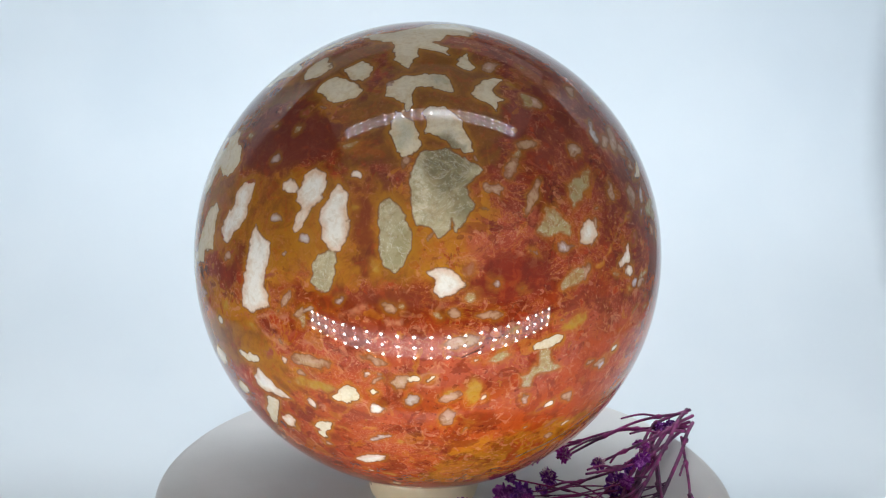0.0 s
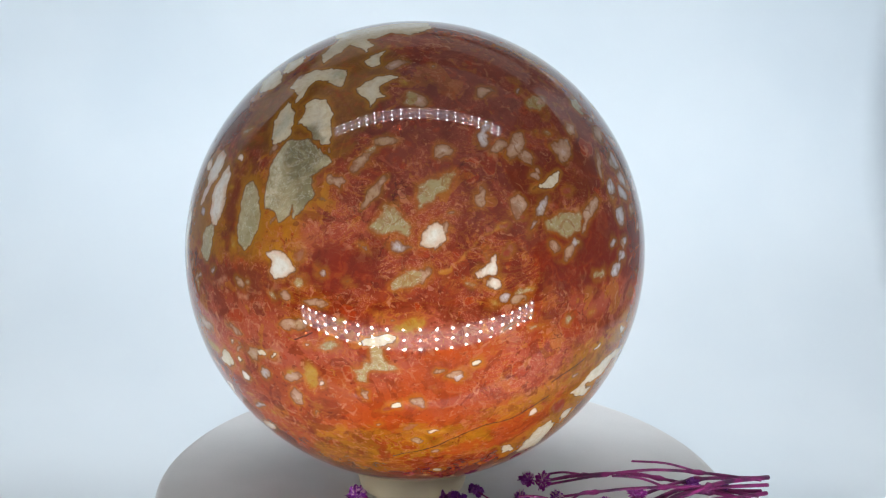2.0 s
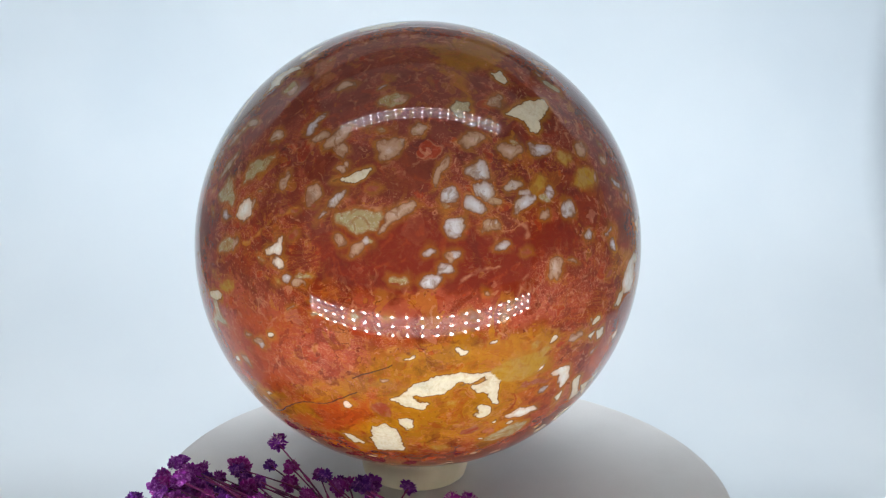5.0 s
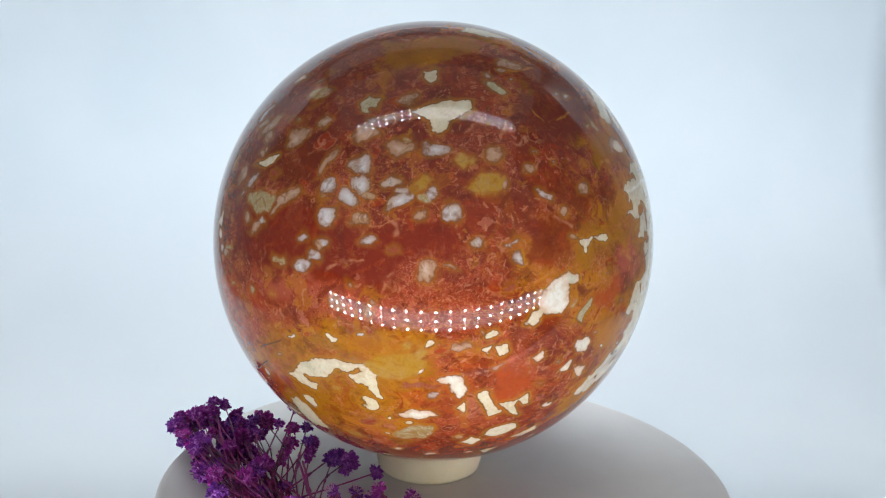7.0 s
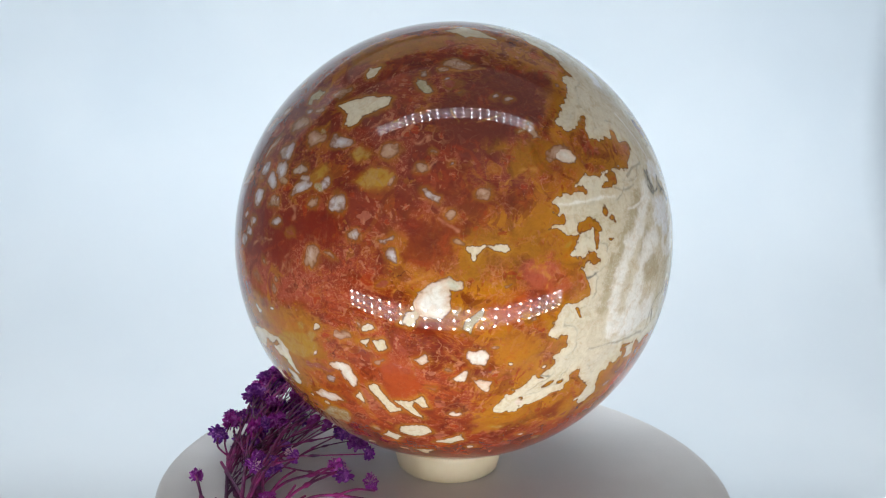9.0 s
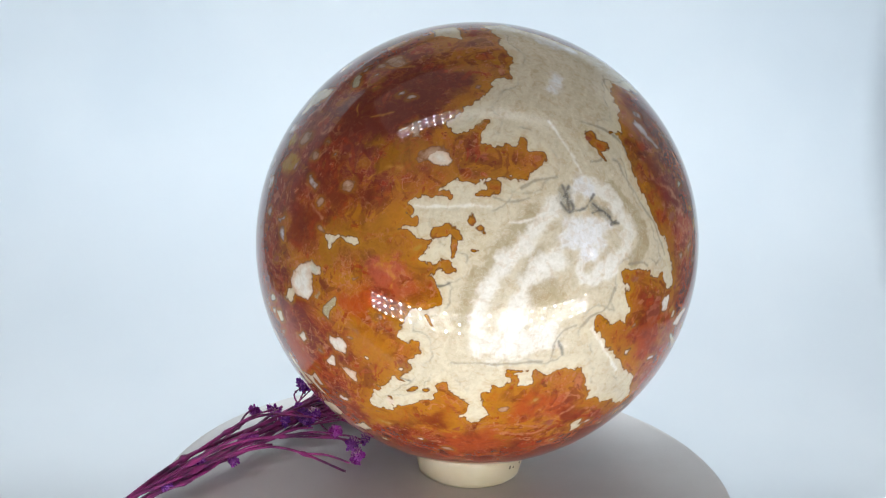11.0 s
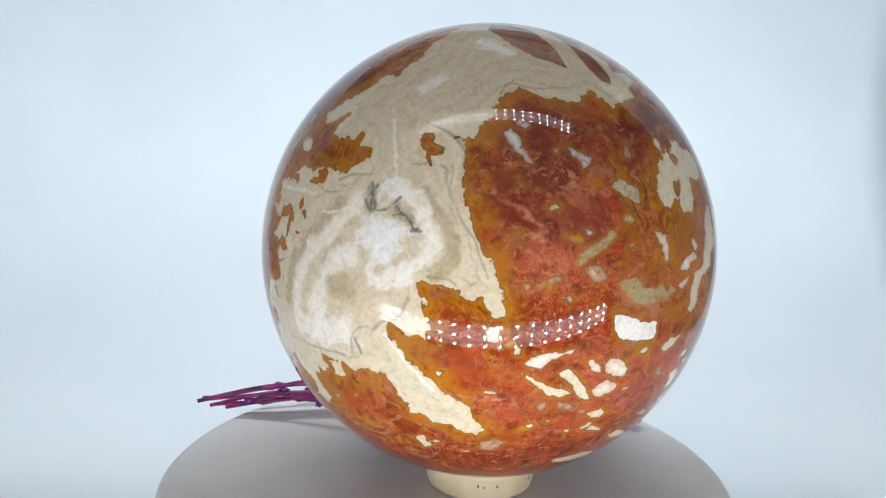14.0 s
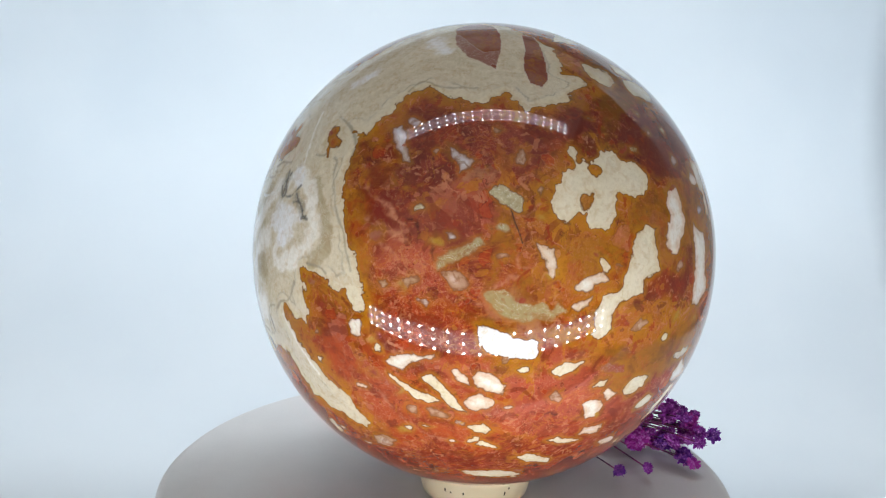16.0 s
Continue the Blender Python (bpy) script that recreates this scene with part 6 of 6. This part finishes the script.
def flower_bunch():
    """A bunch of dyed dried flowers lying beside the ball: cut stems at one end, blooms at the other."""
    rnd = random.Random(11)
    thing = tagged(new("dried_flower_bunch"), "bunch of purple dyed dried flowers lying on the turntable", "dried flowers")
    blooms = []
    for size, petals, seed in ((0.0020, 90, 1), (0.0024, 110, 2), (0.0029, 130, 3)):
        mesh = bpy.data.meshes.new("flower_head")
        bm = petal_head(size, petals, seed)
        bm.to_mesh(mesh)
        bm.free()
        mesh.materials.append(PETAL)
        blooms.append(mesh)
    bm = bmesh.new()
    for i in range(22):
        a, lift = rnd.random() * 6.28, rnd.uniform(0.3, 1.5)
        out = Vector((math.cos(lift) * math.cos(a), math.cos(lift) * math.sin(a), math.sin(lift)))
        tube(bm, [out * 0.0012, out * 0.0027], [0.00020, 0.00012], 4)
    stamens = bpy.data.meshes.new("stamen")
    bm.to_mesh(stamens)
    bm.free()
    stamens.materials.append(PISTIL)

    def bloom(at, kind, turn, pale=False):
        head = new("flower_head", blooms[kind])
        head.parent = thing
        head.matrix_local = Matrix.Translation(at) @ Euler((rnd.uniform(-0.9, 0.9), rnd.uniform(-0.9, 0.9), turn)).to_matrix().to_4x4() @ Matrix.Diagonal((rnd.uniform(0.7, 1.25), rnd.uniform(0.7, 1.25), rnd.uniform(0.6, 1.15), 1))
        if pale:
            tuft = new("stamen", stamens)
            tuft.parent = head
            tuft["label"] = "pale pink stamens"

    def stem(name, points, thick, thin, knots=()):
        bm = bmesh.new()
        count = 40
        line = []
        for i in range(count):
            s = i / (count - 1) * (len(points) - 1)
            k = min(int(s), len(points) - 2)
            f = s - k
            p0, p1, p2, p3 = (points[min(max(k + d, 0), len(points) - 1)] for d in (-1, 0, 1, 2))
            line.append(0.5 * ((2 * p1) + (p2 - p0) * f + (2 * p0 - 5 * p1 + 4 * p2 - p3) * f * f + (3 * p1 - p0 - 3 * p2 + p3) * f ** 3))
        radii = [thick + (thin - thick) * i / (count - 1) for i in range(count)]
        for knot in knots:
            radii[knot * 3] *= 2.0
            radii[knot * 3 + 1] *= 1.6
        tube(bm, line, radii, 7)
        return part(name, bm, STEM, thing), line

    V = Vector
    # main stems, from the cut ends to the fork
    ends = [V((0.0790, 0.0440, 0.0345)), V((0.0800, 0.0395, 0.0318)), V((0.0765, 0.0355, 0.0315))]
    forks = [V((0.0480, -0.0290, 0.0365)), V((0.0520, -0.0330, 0.0350)), V((0.0440, -0.0250, 0.0345))]
    middles = [V((0.0655, 0.0100, 0.0385)), V((0.0690, 0.0090, 0.0345)), V((0.0610, 0.0060, 0.0335))]
    for k in range(3):
        stem("stem", [ends[k], middles[k].lerp(ends[k], 0.45) + V((0, 0, 0.0015)), middles[k], forks[k]], 0.00068 - 0.00006 * k, 0.0005, (6,))
    # more stems of the bundle, which cross at a knot near their cut ends
    knot = V((0.0650, 0.0200, 0.0378))
    for i in range(6):
        start = ends[i % 3] + V((rnd.uniform(-0.0015, 0.001), rnd.uniform(-0.004, 0.001), rnd.uniform(-0.0008, 0.001)))
        over = knot + V((rnd.uniform(-0.0035, 0.0025), rnd.uniform(-0.003, 0.003), rnd.uniform(-0.0035, 0.0006)))
        goal = forks[i % 3].lerp(middles[(i + 1) % 3], rnd.uniform(0.0, 0.3)) + V((rnd.uniform(-0.004, 0.003), rnd.uniform(-0.004, 0.004), rnd.uniform(-0.001, 0.003)))
        stem("stem", [start, over, over.lerp(goal, 0.5) + V((0, 0, rnd.uniform(-0.001, 0.0012))), goal], 0.00055, 0.00042, (rnd.randrange(3, 6), rnd.randrange(7, 11)))
    # ruffled knobs at the joints of the stems
    for at in (knot, V((0.0560, 0.0040, 0.0392)), V((0.0500, -0.0110, 0.0385)), V((0.0705, 0.0300, 0.0352)), V((0.0590, 0.0100, 0.0345))):
        bloom(at, 0, rnd.random() * 6)
    # thin side stems that leave the main ones and run beside the ball
    for a, b, c in ((V((0.0780, 0.0400, 0.0350)), V((0.0560, 0.0140, 0.0420)), V((0.0330, -0.0030, 0.0380))),
                    (V((0.0700, 0.0250, 0.0360)), V((0.0480, 0.0110, 0.0400)), V((0.0270, 0.0080, 0.0330))),
                    (V((0.0700, 0.0220, 0.0380)), V((0.0560, -0.0020, 0.0430)), V((0.0400, -0.0120, 0.0400))),
                    (V((0.0730, 0.0250, 0.0330)), V((0.0680, -0.0060, 0.0330)), V((0.0640, -0.0250, 0.0340))),
                    (V((0.0660, 0.0120, 0.0370)), V((0.0520, -0.0100, 0.0400)), V((0.0360, -0.0260, 0.0440))),
                    (V((0.0620, 0.0040, 0.0350)), V((0.0450, -0.0080, 0.0360)), V((0.0260, -0.0140, 0.0320)))):
        piece, line = stem("side_stem", [a, b, c], 0.00045, 0.00034, (4, 9))
        for k in (12, 27):
            tip = line[k] + (line[k + 9] - line[k]) * rnd.uniform(0.9, 1.4) + V((rnd.uniform(-0.003, 0.003), rnd.uniform(-0.002, 0.002), rnd.uniform(0.0, 0.003)))
            stem("twig", [line[k], line[k].lerp(tip, 0.5) + V((0, 0, 0.001)), tip], 0.00035, 0.0003)
    # single blooms along the stems
    for at, kind, pale in ((V((0.0530, -0.0110, 0.0412)), 1, True), (V((0.0250, 0.0020, 0.0352)), 1, True), (V((0.0330, -0.0040, 0.0395)), 1, True), (V((0.0260, -0.0145, 0.0335)), 0, True),
                           (V((0.0410, -0.0125, 0.0405)), 0, True), (V((0.0075, -0.0300, 0.0335)), 0, False), (V((0.0640, -0.0250, 0.0350)), 0, False),
                           (V((0.0480, -0.0200, 0.0390)), 0, False)):
        bloom(at, kind, rnd.random() * 6, pale)
    # outlying blooms on long twigs
    for i, (at, kind, pale) in enumerate(((V((0.0040, -0.0470, 0.0445)), 1, True), (V((0.0200, -0.0715, 0.0425)), 1, False), (V((0.0155, -0.0690, 0.0418)), 2, False),
                                          (V((0.0430, -0.0510, 0.0380)), 2, True), (V((0.0460, -0.0450, 0.0400)), 1, False), (V((0.0330, -0.0600, 0.0410)), 2, False),
                                          (V((0.0090, -0.0770, 0.0385)), 1, False), (V((0.0100, -0.0720, 0.0430)), 0, False), (V((0.0120, -0.0440, 0.0360)), 0, False), (V((0.0142, -0.0284, 0.0360)), 0, False), (V((0.0177, -0.0127, 0.0360)), 1, False),
                                          (V((0.0285, -0.0075, 0.0340)), 1, True), (V((0.0457, -0.0175, 0.0370)), 2, True), (V((0.0153, -0.0830, 0.0350)), 1, False),
                                          (V((0.0188, -0.0778, 0.0400)), 0, False), (V((-0.0011, -0.0718, 0.0335)), 0, False), (V((-0.0037, -0.0577, 0.0335)), 0, False),
                                          (V((-0.0053, -0.0490, 0.0335)), 1, False), (V((0.0230, -0.0760, 0.0400)), 0, False), (V((0.0520, -0.0400, 0.0390)), 1, False))):
        root = forks[i % 3]
        stem("twig", [root, root.lerp(at, 0.5) + V((0.002, 0.001, 0.0005)), at], 0.00030, 0.00020, (8,))
        bloom(at, kind, rnd.random() * 6, pale)
    # the head of the bunch: twigs that fan out from the forks and end in blooms
    for i in range(70):
        root = forks[i % 3].lerp(middles[i % 3], rnd.uniform(0, 0.55))
        # blooms fill a fan between the rim of the plate and the ring under the ball
        u, v = rnd.random() ** 1.3, rnd.random()
        outer = V((0.0480, -0.0310, 0)).lerp(V((0.0170, -0.0790, 0)), v) + 4 * v * (1 - v) * V((0.0045, -0.0035, 0))
        inner = V((0.0150, -0.0230, 0)).lerp(V((-0.0010, -0.0740, 0)), v)
        tip = outer.lerp(inner, u)
        tip.z = 0.0328 + rnd.random() ** 1.2 * (0.0090 - 0.0025 * v)
        # keep clear of the ball and on the plate
        gap_to_ball = tip - SPHERE_AT
        if gap_to_ball.length < 0.0650:
            tip = SPHERE_AT + gap_to_ball.normalized() * 0.0650
            tip.z = max(tip.z, 0.0326)
        half = root.lerp(tip, 0.55) + V((rnd.uniform(-0.003, 0.003), rnd.uniform(-0.003, 0.003), rnd.uniform(0, 0.002)))
        half.z = max(half.z, 0.0315)
        stem("twig", [root, half, tip], 0.00022, 0.00018, (8,))
        bloom(tip, i % 3, rnd.random() * 6, False)
    return thing


table_parts = [turntable(), ring_stand(), stone_ball(), flower_bunch()]


def motions():
    """Everything on the turntable turns with it about the z axis."""
    for thing, at in zip(table_parts, (Vector((0, 0, 0)), Vector((SPHERE_AT.x, SPHERE_AT.y, 0.03)), SPHERE_AT, Vector((0, 0, 0)))):
        own = Matrix.Translation(at) @ Matrix.Rotation(radians(0.46), 4, "Z")
        walk(thing, [(t, Matrix.Rotation(radians(turn), 4, "Z") @ own) for t, turn in TURNS])


motions()
